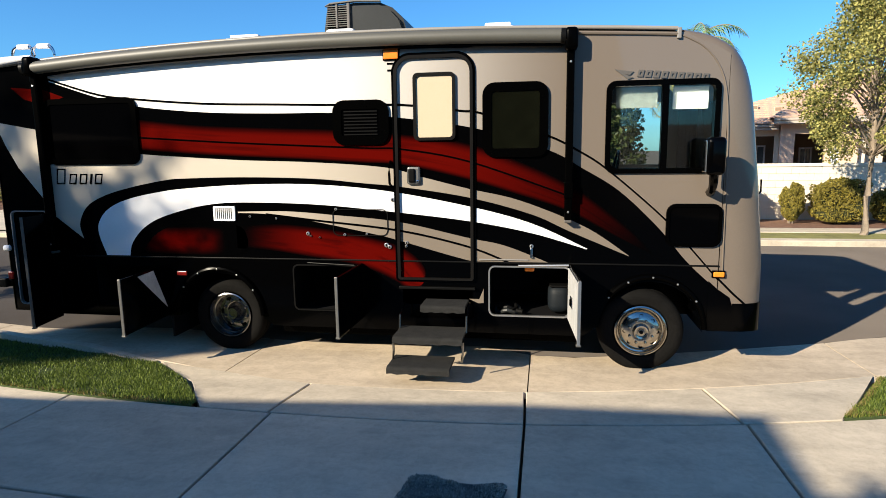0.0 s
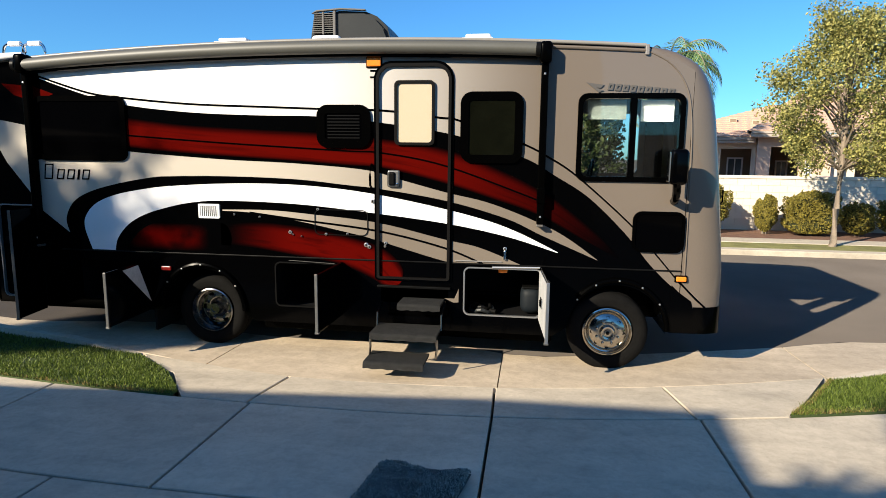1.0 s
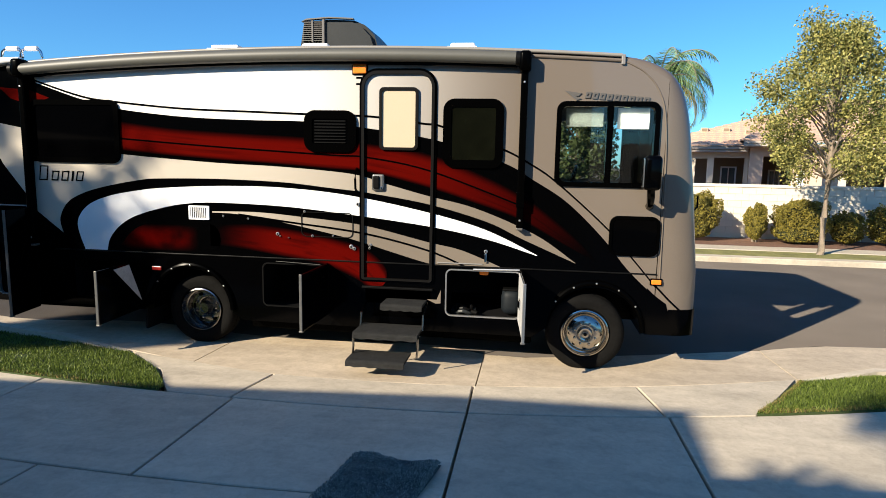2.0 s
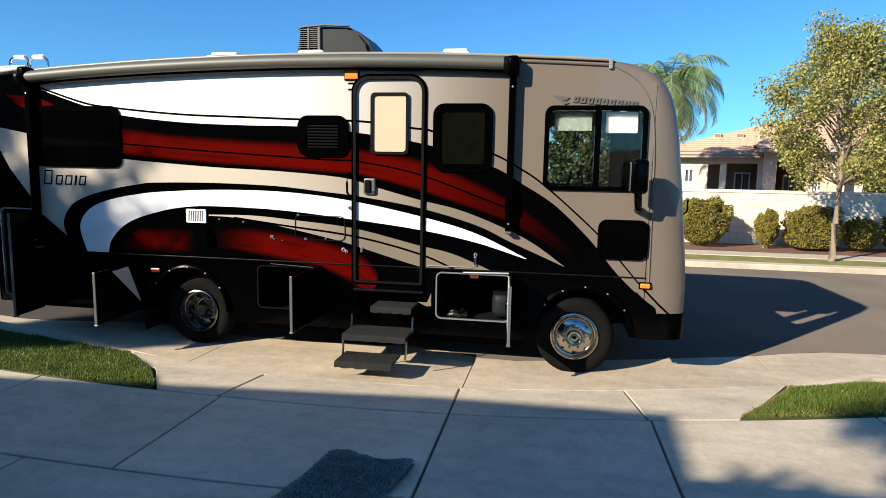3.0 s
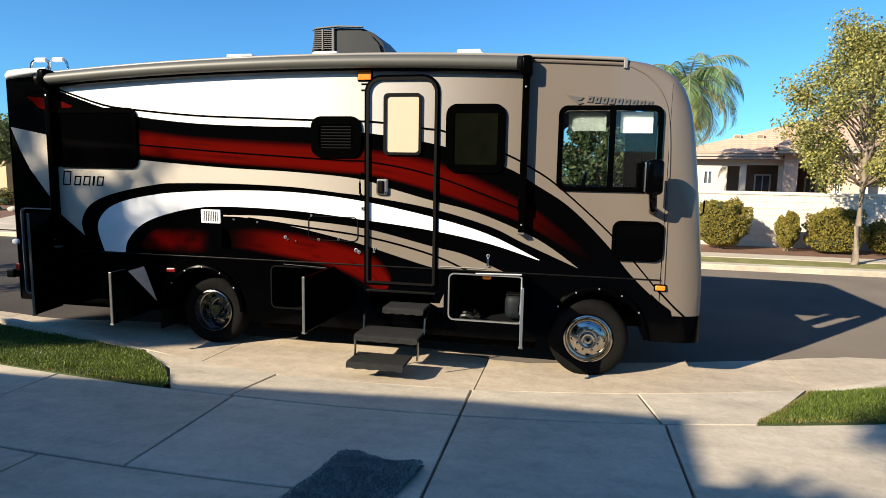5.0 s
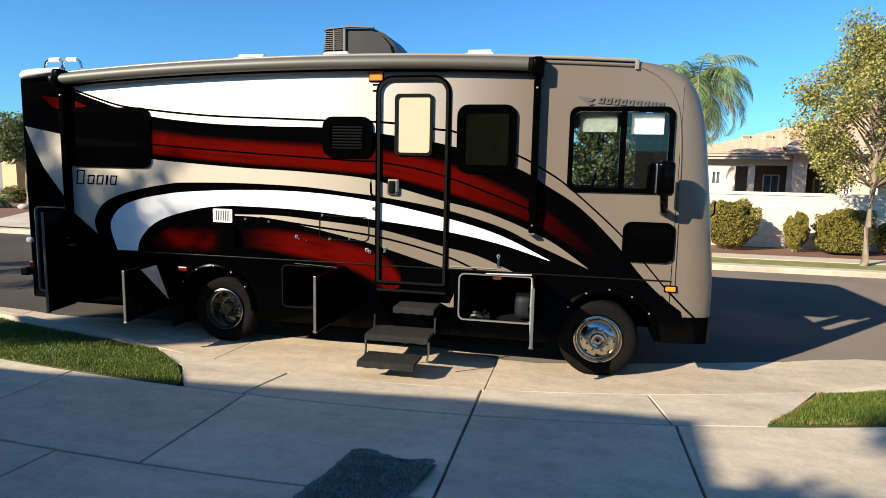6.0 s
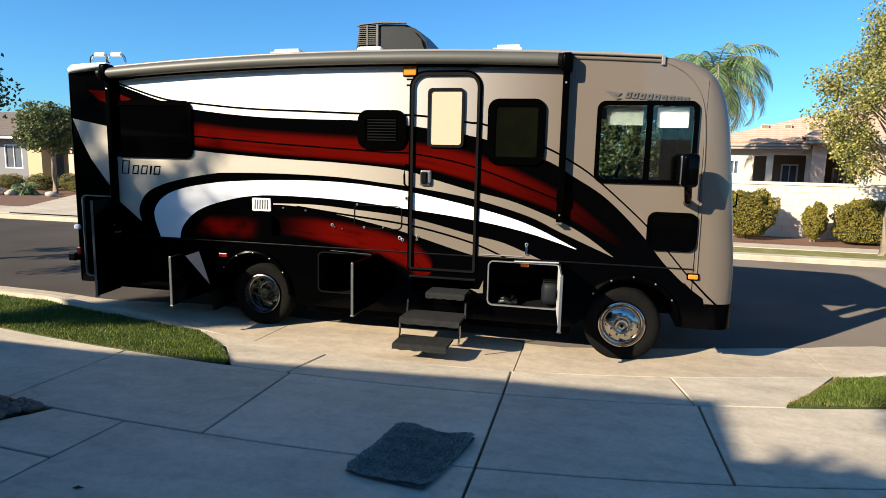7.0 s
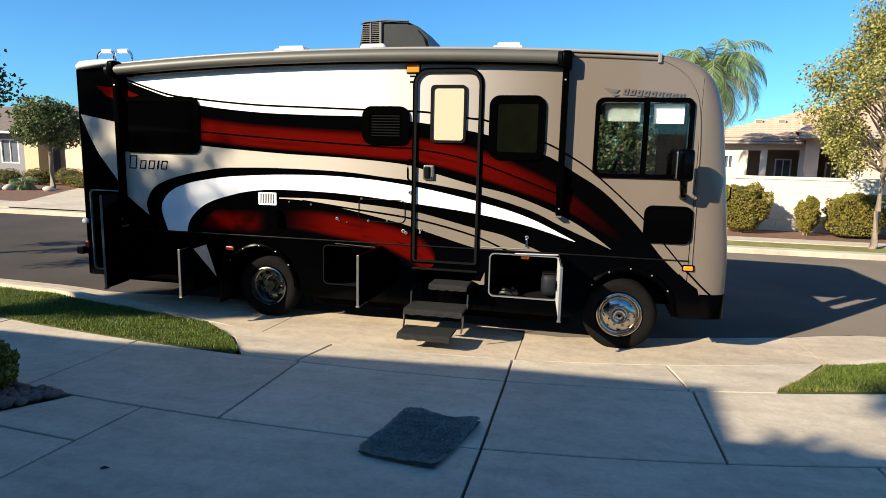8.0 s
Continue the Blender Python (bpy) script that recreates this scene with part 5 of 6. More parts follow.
# dry blades along the cut edges of both lawns
rng = np.random.default_rng(15)
spots = []
for k in range(5200):
    u = rng.random()
    if k % 3:
        x, y = 5.92 + 5.0 * u, -1.635 + abs(rng.normal(0, 0.035))
    else:
        x, y = 5.92 + 0.76 * u + abs(rng.normal(0, 0.03)), -1.62 + 0.66 * u
    spots.append(on_ground(x, y, 0.006)[:])
for k in range(2600):
    u = rng.random()
    spots.append(on_ground(-8.5 + 9.0 * u, -1.655 + abs(rng.normal(0, 0.03)), 0.006)[:])
tagged(blades("dry_grass", spots, 0.03, M["straw"], None, rng), "straw-coloured dry blades along the lawn edges", "grass", kind="stuff")

# bed of river stones
bed = thing("stone_bed", "bed of rounded brown river stones beside the driveway", "stones", kind="structure")
rng = np.random.default_rng(7)
stones = []
for k in range(6):
    bm = bmesh.new()
    bmesh.ops.create_icosphere(bm, subdivisions=2, radius=1)
    off = Vector((k * 3.1, k * 1.7, 0))
    for v in bm.verts:
        v.co *= 1 + 0.22 * noise.noise(v.co * 1.3 + off)
        v.co.z *= 0.62
    me = bpy.data.meshes.new("stone")
    bm.to_mesh(me)
    bm.free()
    me.materials.append(M["stone"])
    for p_ in me.polygons:
        p_.use_smooth = True
    stones.append(me)
bed_poly = [(-0.1, -3.09), (-0.44, -3.75), (-1.0, -4.8), (-4.2, -4.8), (-4.2, -3.09)]
sheet_bm = bmesh.new()
sheet_bm.faces.new([sheet_bm.verts.new(on_ground(x, y, 0.01)) for x, y in bed_poly][::-1])
part("bed_soil", sheet_bm, M["soil"], bed)
made = 0
while made < 290:
    x, y = -0.11 - 1.0 * rng.random() ** 1.2, rng.uniform(-3.80, -3.11)
    if inside(x, y, bed_poly):
        s = rng.uniform(0.022, 0.045)
        o = new("stone", stones[made % 6])
        o.parent = bed
        o.location = on_ground(x, y, 0.02 + s * 0.35)
        o.rotation_euler = (rng.uniform(-0.4, 0.4), rng.uniform(-0.4, 0.4), rng.uniform(0, 6.3))
        o.scale = (s * rng.uniform(0.9, 1.5), s, s)
        made += 1

# a dry leaf on the driveway
lf = mesh_of("dry_leaf", [(0, 0, 0.002), (0.03, 0.018, 0.014), (0.08, 0.012, 0.008), (0.035, -0.012, 0.006)], [(0, 1, 2), (0, 2, 3)], mat("dead_leaf", (0.03, 0.025, 0.02), 0.9, vary=0.4, scale=40))
lf.location = on_ground(1.1, -4.03)
tagged(lf, "small dark dry leaf lying on the driveway", "leaf")

# shaggy rug on the driveway joint
rug = thing("rug", "dark grey shaggy rug lying askew on the driveway", "rug", (3.0, -2.87, 0))
c4 = [Vector(q) for q in ((2.73, -2.54), (3.36, -2.58), (3.18, -3.44), (2.60, -3.36))]
bm = bmesh.new()
n = 14
grid = []
for j in range(n + 1):
    row = []
    for i in range(n + 1):
        u, v = i / n, j / n
        q = c4[0] * (1 - u) * (1 - v) + c4[1] * u * (1 - v) + c4[2] * u * v + c4[3] * (1 - u) * v
        cu, cv = 2 * u - 1, 2 * v - 1
        pull = 0.06 * max(0, abs(cu) + abs(cv) - 1.6)
        mid4 = (c4[0] + c4[1] + c4[2] + c4[3]) / 4
        q = q + (mid4 - q) * pull
        up = 0.036 + 0.034 * noise.noise(Vector((q.x * 4.2, q.y * 4.2, 0.4))) + 0.01 * noise.noise(Vector((q.x * 11, q.y * 11, 2.0)))
        if i in (0, n) or j in (0, n):
            up = 0.018
        row.append(bm.verts.new((q.x - 3.0, q.y + 2.87, ground_z(q.x, q.y) + 0.004 + up)))
    grid.append(row)
for a, b in zip(grid, grid[1:]):
    for i in range(n):
        bm.faces.new((a[i], b[i], b[i + 1], a[i + 1]))
part("backing", bm, M["rug"], rug, smooth=True)
spots = []
rng = np.random.default_rng(11)
for k in range(22000):
    u, v = rng.random(), rng.random()
    if abs(2 * u - 1) + abs(2 * v - 1) > 1.88:
        continue
    q = c4[0] * (1 - u) * (1 - v) + c4[1] * u * (1 - v) + c4[2] * u * v + c4[3] * (1 - u) * v
    up = 0.036 + 0.034 * noise.noise(Vector((q.x * 4.2, q.y * 4.2, 0.4))) + 0.01 * noise.noise(Vector((q.x * 11, q.y * 11, 2.0)))
    spots.append((q.x - 3.0, q.y + 2.87, ground_z(q.x, q.y) - 0.001 + up))
blades("shag", spots, 0.013, leaf_mat("rug_pile", (0.08, 0.09, 0.085), (0.50, 0.53, 0.47), 0.0), rug, rng)


# ---- plants ----
def leaf_cloud(name, centres, size, material, parent, rng, long=1.5, fold=0.25, droop=0.0):
    """Leaves: a small pointed, folded leaf at every centre, turned at random."""
    c = np.asarray(centres)
    n = len(c)
    d = rng.normal(0, 1, (n, 3))
    d[:, 2] -= droop
    d /= np.linalg.norm(d, axis=1)[:, None]
    e = np.cross(d, rng.normal(0, 1, (n, 3)))
    e /= np.linalg.norm(e, axis=1)[:, None]
    nn = np.cross(d, e)
    s = size * rng.uniform(0.6, 1.35, n)[:, None]
    a = c - d * s * long * 0.5
    b = c + d * s * long * 0.5
    l_ = c + e * s * 0.5 + nn * s * fold
    r_ = c - e * s * 0.5 + nn * s * fold
    v = np.stack([a, l_, b, r_], 1).reshape(-1, 3)
    faces = []
    for k in range(n):
        faces += [(4 * k, 4 * k + 1, 4 * k + 2), (4 * k, 4 * k + 2, 4 * k + 3)]
    return mesh_of(name, v.tolist(), faces, material, parent)


def tree(name, label, at, trunk_h, trunk_r, tips, clump_r, leaves, size, material, seed, group=""):
    """A tapered trunk, limbs to each tip, and clumps of leaves along the outer limbs. tips: offsets from the base."""
    rng = np.random.default_rng(seed)
    t_ob = thing(name, label, "tree", at, group)
    fork = Vector((0.02, 0.0, trunk_h))
    high = max(q[2] for q in tips)
    lead = Vector((rng.normal(0, 0.08), rng.normal(0, 0.08), high * 0.93))
    bm = bmesh.new()
    path = [Vector((0, 0, -0.05)), Vector((0.015, 0, 0.1)), Vector((0.0, 0.01, trunk_h * 0.5)), fork, fork.lerp(lead, 0.35), fork.lerp(lead, 0.7), lead]
    tube(path, [trunk_r * 1.5, trunk_r * 1.12, trunk_r, trunk_r * 0.9, trunk_r * 0.62, trunk_r * 0.35, trunk_r * 0.1], bm, 9)
    centres = []
    per = leaves // len(tips)
    for q in tips:
        q = Vector(q)
        s = max(0.0, min(0.8, (q.z - trunk_h) / max(high - trunk_h, 0.1) - 0.25))
        root = fork.lerp(lead, s)
        mid_p = root.lerp(q, 0.5) + Vector((0, 0, 0.12 * (q - root).length))
        tube([root, mid_p, q], [trunk_r * 0.34, trunk_r * 0.2, trunk_r * 0.06], bm, 5)
        r = clump_r * rng.uniform(0.65, 1.25)
        for k in range(per):
            w = rng.normal(0, 1, 3)
            w *= (rng.random() ** 0.45) / np.linalg.norm(w) * r
            back = rng.random() ** 2 * 0.45
            centres.append(np.array(q.lerp(mid_p, back)) + w * (1, 1, 0.9))
    part("trunk", bm, M["bark"], t_ob, smooth=True)
    leaf_cloud("crown", centres, size, material, t_ob, rng)
    return t_ob


def crown_tips(rng, n, z0, z1, wide, shape):
    """Places for clumps in a crown: shape(h) is its half-width at height h from 0 to 1."""
    out = []
    for k in range(n):
        h = (k + 0.5) / n
        a = k * 2.4 + rng.uniform(-0.4, 0.4)
        r = wide * shape(h) * math.sqrt(rng.uniform(0.25, 1.0))
        out.append((r * math.cos(a), r * math.sin(a), z0 + (z1 - z0) * h))
    return out


rng = np.random.default_rng(21)
tips = crown_tips(rng, 74, 1.95, 5.75, 1.85, lambda h: min(1.0, 0.62 + 1.9 * h) if h < 0.2 else (1.0 - 0.25 * (h - 0.2) if h < 0.5 else max(0.12, 0.93 - 1.45 * (h - 0.5))))
tips = [(x, y, z) for x, y, z in tips if not (z > 4.6 and x < -0.95)]
tips = [(x, y, z - 0.3 * (z - 1.9) / 3.8) for x, y, z in tips]
tips += [(-0.62, 0, 5.6), (-0.6, 0.1, 5.3), (-0.55, -0.1, 5.1), (0.25, 0.1, 5.25), (0.35, 0, 4.9), (-1.75, 0, 4.15), (-1.5, 0.1, 3.9), (-1.2, 0, 4.5)]
tree("street_tree", "slender pear tree turning yellow-green at the far kerb", (11.05, 9.7, 0.13), 1.85, 0.075, tips, 0.40, 34000, 0.047, M["leaf_pear"], 5)

rng = np.random.default_rng(22)
tips = crown_tips(rng, 40, 2.15, 3.85, 1.4, lambda h: 0.75 + 0.5 * h if h < 0.5 else 1.0 - 0.9 * (h - 0.5))
tree("garden_tree", "round dark green tree in the far front garden", (-20.4, 17.0, 0.15), 1.6, 0.11, tips, 0.5, 7000, 0.10, M["leaf_mid"], 6)

# trees on the camera's side, which only shade the place or show at its edge
rng = np.random.default_rng(23)
tips = crown_tips(rng, 64, 2.3, 6.0, 3.2, lambda h: 0.8 + 0.4 * h if h < 0.5 else 1.0 - 1.0 * (h - 0.5))
tree("street_tree", "leafy dark tree on the grass strip", (-9.1, 1.0, 0.05), 2.1, 0.12, tips, 0.5, 17000, 0.065, M["leaf_dark"], 8)
rng = np.random.default_rng(24)
tips = crown_tips(rng, 42, 3.4, 6.3, 1.55, lambda h: 0.9 if h < 0.6 else 1.0 - 1.2 * (h - 0.6))
low = [(-0.75 + 0.15 * k, 0.35 * math.sin(2.4 * k), 8.24 + 0.22 * math.sin(1.7 * k)) for k in range(18)]
mid_c = [(0.25 + 0.13 * k, 0.3 * math.sin(2.1 * k), 9.5 + 0.35 * math.sin(1.3 * k)) for k in range(10)]
mid_c += [(-0.55 + 0.11 * k, 0.35 * math.sin(2.1 * k), 10.15 + 0.3 * math.sin(1.9 * k)) for k in range(7)]
top = [(x, y, z + 5.3) for x, y, z in tips if z < 5.25]
tree("garden_tree", "tall leafy tree beside the house", (-13.65, -12.3, 0.25), 5.6, 0.16, low * 4 + mid_c * 2 + top, 0.31, 6300, 0.085, M["leaf_dark"], 9)
tips = crown_tips(rng, 26, 7.3, 9.3, 1.0, lambda h: 0.9 if h < 0.6 else 1.0 - 1.2 * (h - 0.6))
tree("garden_tree", "tall leafy tree behind the house", (-3.4, -13.3, 0.5), 7.0, 0.14, tips, 0.42, 2600, 0.11, M["leaf_dark"], 10)


tips = [(-1.0 + 0.42 * k, 1.35 + 0.12 * math.sin(5 * k), 5.75 + 0.28 * math.sin(3.1 * k)) for k in range(9)]
tree("garden_tree", "leafy tree behind the house", (-2.0, -12.95, 0.5), 4.9, 0.12, tips, 0.26, 1500, 0.08, M["leaf_dark"], 13)


def bush(name, label, x0, x1, y0, y1, h, leaves, seed, square=2.4, group="clipped bushes along the wall"):
    """A clipped bush: a leafy shell, uneven, over a dark closed core."""
    rng = np.random.default_rng(seed)
    cx, cy = (x0 + x1) / 2, (y0 + y1) / 2
    b_ob = thing(name, label, "bush", (cx, cy, 0.15), group)
    pts = []
    rx, ry = (x1 - x0) / 2, (y1 - y0) / 2
    for k in range(int(leaves * 2.7)):
        w = rng.normal(0, 1, 3)
        w[2] = abs(w[2]) if rng.random() < 0.65 else -abs(w[2]) * 0.9
        w /= (np.abs(w) ** square).sum() ** (1 / square)
        lump = 1 + 0.34 * noise.noise(Vector(w * 2.6) + Vector((seed, 0, 0))) + 0.12 * noise.noise(Vector(w * 8) + Vector((0, seed, 0))) - 0.10 * rng.random() ** 2
        pts.append((w[0] * rx * lump, w[1] * ry * lump, max(0.03, h * (0.52 + 0.48 * w[2]) * (0.5 + 0.5 * lump))))
    leaf_cloud("leaves", pts, 0.034, M["leaf_hedge"], b_ob, rng)
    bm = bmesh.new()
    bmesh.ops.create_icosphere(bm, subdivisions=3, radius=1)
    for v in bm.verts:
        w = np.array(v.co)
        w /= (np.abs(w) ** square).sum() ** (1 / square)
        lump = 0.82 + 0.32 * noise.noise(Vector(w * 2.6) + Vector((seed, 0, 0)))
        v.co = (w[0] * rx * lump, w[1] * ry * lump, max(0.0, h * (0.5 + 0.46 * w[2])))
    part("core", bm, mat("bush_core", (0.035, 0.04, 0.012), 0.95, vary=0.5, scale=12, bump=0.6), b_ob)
    for k in range(5):
        a = k * 1.26
        part("stem", tube([(0.06 * math.cos(a), 0.06 * math.sin(a), -0.03), (0.3 * rx * math.cos(a), 0.3 * ry * math.sin(a), 0.3)], 0.015), M["bark"], b_ob)
    return b_ob


bush("bush", "tall rounded olive-green bush by the garden wall", 7.9, 9.2, 11.5, 12.5, 1.36, 5200, 31)
bush("bush", "small pointed olive-green bush by the garden wall", 9.98, 10.56, 11.6, 12.4, 1.05, 2600, 32, 1.7)
bush("bush", "boxy clipped green hedge by the garden wall", 10.85, 12.05, 11.5, 12.5, 1.12, 5200, 33, 4.5)
bush("bush", "brownish thin bush by the garden wall", 12.35, 13.15, 11.7, 12.5, 0.85, 2000, 34)
bush("bush", "dark rounded bush by the garden wall", 13.3, 14.6, 11.6, 12.6, 1.1, 3000, 35)
bush("shrub", "small dark shrub among the river stones", -0.92, -0.50, -3.38, -3.00, 0.40, 1500, 36, 2.0, "garden shrubs")
for k, (x, y, h) in enumerate(((-24.5, 18.3, 0.7), (-22.8, 18.6, 0.75), (-21.2, 18.9, 0.8), (-19.6, 19.0, 0.7), (-19.2, 17.5, 0.55))):
    bush("shrub", "low dark shrub in the far front garden", x - 0.8, x + 0.8, y - 0.5, y + 0.5, h, 900, 40 + k, 2.4, "garden shrubs")


def palm(name, label, at, trunk_h, fronds, long, seed):
    rng = np.random.default_rng(seed)
    p_ob = thing(name, label, "palm", at)
    tube_bm = tube([(0, 0, -0.05), (0.03, 0, trunk_h * 0.5), (0, 0, trunk_h)], [0.2, 0.15, 0.13], None, 10)
    part("trunk", tube_bm, M["bark"], p_ob)
    for k in range(fronds):
        a = k * 2.4
        up = 1.3 - 2.0 * (k / fronds) ** 1.1
        ln = long * rng.uniform(0.85, 1.15)
        verts, faces = [], []
        spine = []
        q = Vector((0, 0, trunk_h))
        el = up
        seg = 16
        for i in range(seg + 1):
            spine.append(q.copy())
            q = q + Vector((math.cos(a) * math.cos(el), math.sin(a) * math.cos(el), math.sin(el))) * ln / seg
            el -= 0.10 + 0.13 * i / seg
        side = Vector((-math.sin(a), math.cos(a), 0))
        for i in range(2, seg):
            for sub in (0.0, 0.25, 0.5, 0.75):
                base = spine[i].lerp(spine[i + 1], sub)
                along = (spine[i + 1] - spine[i]).normalized()
                w = long * 0.30 * math.sin(math.pi * min(1, (i + sub) / seg * 0.9 + 0.12)) * rng.uniform(0.8, 1.1)
                for sg in (-1, 1):
                    tip = base + side * sg * w * 0.75 + along * w * 0.55 - Vector((0, 0, w * rng.uniform(0.35, 0.8)))
                    n0 = len(verts)
                    mid_ = base.lerp(tip, 0.5) + Vector((0, 0, w * 0.08))
                    verts += [base - along * 0.009, base + along * 0.009, mid_ + along * 0.013, tip, mid_ - along * 0.013]
                    faces += [(n0, n0 + 1, n0 + 2, n0 + 4), (n0 + 4, n0 + 2, n0 + 3)]
        fr = mesh_of("frond", [v[:] for v in verts], faces, M["leaf_dry"] if k > fronds * 0.64 else M["leaf_palm"], p_ob)
        part("stalk", tube(spine, [0.03 * (1 - 0.85 * i / seg) for i in range(seg + 1)], None, 5), M["bark"], fr)
    return p_ob


palm("palm_tree", "feathery green palm behind the garden wall", (7.72, 14.0, 0.1), 4.78, 38, 2.16, 51)
rng = np.random.default_rng(25)
tips = crown_tips(rng, 40, 1.9, 5.2, 1.9, lambda h: 0.8 + 0.4 * h if h < 0.5 else 1.0 - 0.9 * (h - 0.5))
tree("garden_tree", "leafy green tree behind the garden wall", (5.3, 14.8, 0.1), 1.7, 0.1, [(x * 0.8, y * 0.5, z * 0.72) for x, y, z in tips], 0.5, 6000, 0.11, M["leaf_dark"], 12)
palm("palm_shrub", "small yellowish palm in the far garden", (-20.6, 15.6, 0.1), 0.25, 16, 0.9, 52)


# ---- across the street ----
strip("far_kerb", 8.6, 8.98, 0.13, M["concrete"], "pale concrete kerb on the far side", "kerb", -70, 70)
strip("far_lawn", 8.98, 10.0, 0.128, mat("dry_grass", (0.21, 0.195, 0.055), 0.95, vary=0.5, scale=2.5, fine=50, bump=0.5), "thin worn grass strip by the far kerb", "lawn", 2, 70)
strip("far_sidewalk", 10.0, 10.9, 0.14, M["concrete"], "pale concrete sidewalk on the far side", "pavement", -70, 70)
strip("far_bed", 10.9, 30.0, 0.13, M["mulch"], "reddish bark mulch beds beyond the sidewalk", "bed", -70, 70)
bm = bmesh.new()
bm.faces.new([bm.verts.new((x, y, 0.16)) for x, y in ((-15.4, 9.0), (-8.0, 9.0), (-10.5, 19.5), (-20.6, 19.5), (-15.4, 10.9))])
tagged(part("far_driveway", bm, M["concrete"]), "pale concrete driveway across the street", "driveway", kind="structure")
for k, (x, y, s) in enumerate(((-21.6, 15.0, 0.35), (-22.4, 15.3, 0.3), (-20.9, 15.2, 0.25), (-19.0, 15.4, 0.22), (-24.5, 16.0, 0.3))):
    pale = stones[k % 6].copy()
    pale.materials[0] = M["pale_stone"]
    o = new("boulder", pale)
    o.location, o.scale, o.rotation_euler = (x, y, 0.13 + s * 0.4), (s * 1.3, s, s), (0, 0, k)
    tagged(o, "pale rounded boulder in the mulch bed", "rock", "garden boulders")


def roof_plane(a, b, c, d, material, parent, rows=14, lift=0.03):
    """A tiled slope between the eave a-b and the ridge d-c: courses that step up over one another, with rolls along them."""
    a, b, c, d = (Vector(q) for q in (a, b, c, d))
    nrm = (b - a).cross(d - a).normalized()
    if nrm.z < 0:
        nrm.negate()
    verts, faces = [], []
    for r in range(rows):
        t0, t1 = r / rows, (r + 1) / rows + 0.004
        l0, r0 = a.lerp(d, t0) + nrm * lift, b.lerp(c, t0) + nrm * lift
        l1, r1 = a.lerp(d, min(t1, 1)), b.lerp(c, min(t1, 1))
        n = max(2, int((r0 - l0).length / 0.30))
        base = len(verts)
        for k in range(2 * n + 1):
            u = k / (2 * n)
            roll = nrm * (0.025 if k % 2 else 0.0)
            verts += [l0.lerp(r0, u) - nrm * lift, l0.lerp(r0, u) + roll, l1.lerp(r1, u) + roll]
        for k in range(2 * n):
            q = base + 3 * k
            faces += [(q, q + 3, q + 4, q + 1), (q + 1, q + 4, q + 5, q + 2)]
    ob = mesh_of("roof_slope", [v[:] for v in verts], faces, material, parent)
    ob["kind"] = "stuff"
    return ob


def wall_with(parent, name, x0, x1, z0, z1, y, thick, openings, material):
    o_ = [(x0, z0), (x1, z0), (x1, z1), (x0, z1)]
    return part(name, prism(o_, y, y + thick, [[(a, c), (b, c), (b, d), (a, d)] for a, b, c, d in openings]), material, parent)


def house_window(parent, x0, x1, z0, z1, y):
    w_ob = part("window", ring([(x0, z0), (x1, z0), (x1, z1), (x0, z1)], [(x0 + 0.06, z0 + 0.06), (x1 - 0.06, z0 + 0.06), (x1 - 0.06, z1 - 0.06), (x0 + 0.06, z1 - 0.06)], y - 0.04, y + 0.06), M["roofwhite"], parent)
    part("pane", boxed(x0 + 0.06, x1 - 0.06, y + 0.03, y + 0.04, z0 + 0.06, z1 - 0.06), mat("house_glass", (0.10, 0.12, 0.14), 0.08, vary=0.3, scale=2), w_ob)
    part("glazing_bar", boxed((x0 + x1) / 2 - 0.02, (x0 + x1) / 2 + 0.02, y - 0.02, y + 0.05, z0 + 0.06, z1 - 0.06), M["roofwhite"], w_ob)
    return w_ob


# house behind the garden wall
hs = thing("house", "cream and pink stucco house with a clay tile roof", "house", (11, 18, 0.1))
turn_h = radians(-16)
hs.rotation_euler = (0, 0, turn_h)
hs.location = Vector((11.7, 17.5, 0)) - Matrix.Rotation(turn_h, 3, "Z") @ Vector((11.7, 17.5, 0))
wall_with(hs, "wall", 8.3, 11.75, 0.05, 2.85, 18.0, 0.25, [(9.9, 10.32, 1.0, 2.58), (10.55, 11.6, 1.0, 2.62), (9.05, 9.42, 1.85, 2.42)], M["stucco"])
house_window(hs, 9.05, 9.42, 1.85, 2.42, 18.03)
wall_with(hs, "wall", 11.75, 14.1, 0.05, 3.05, 17.5, 0.3, [(12.2, 13.12, 1.0, 2.68), (13.3, 13.55, 1.55, 2.2)], M["stucco_pink"])
# Porch back and ceiling take the dark brown for the shade inside.
wall_with(hs, "porch_back_wall", 8.3, 20.0, 0.05, 3.0, 20.2, 0.2, [], M["shade_brown"])
part("porch_side_wall", boxed(11.76, 11.98, 17.81, 20.2, 0.05, 3.0), M["stucco_pink"], hs)
part("porch_side_wall", boxed(14.1, 14.35, 17.81, 18.59, 0.05, 3.0), M["stucco"], hs)
part("porch_pier", boxed(10.32, 10.55, 18.26, 18.5, 0.05, 2.85, 0.01), M["stucco_pink"], hs)
wall_with(hs, "wall", 14.1, 24.0, 0.05, 3.0, 18.6, 0.25, [(15.0, 16.2, 1.0, 2.3)], M["stucco"])
part("porch_ceiling", boxed(8.3, 24.0, 17.6, 20.2, 2.86, 2.95), M["shade_brown"], hs)
house_window(hs, 12.55, 13.0, 1.2, 2.2, 20.1)
house_window(hs, 13.3, 13.55, 1.55, 2.2, 17.55)
house_window(hs, 10.8, 11.4, 1.2, 2.3, 20.1)
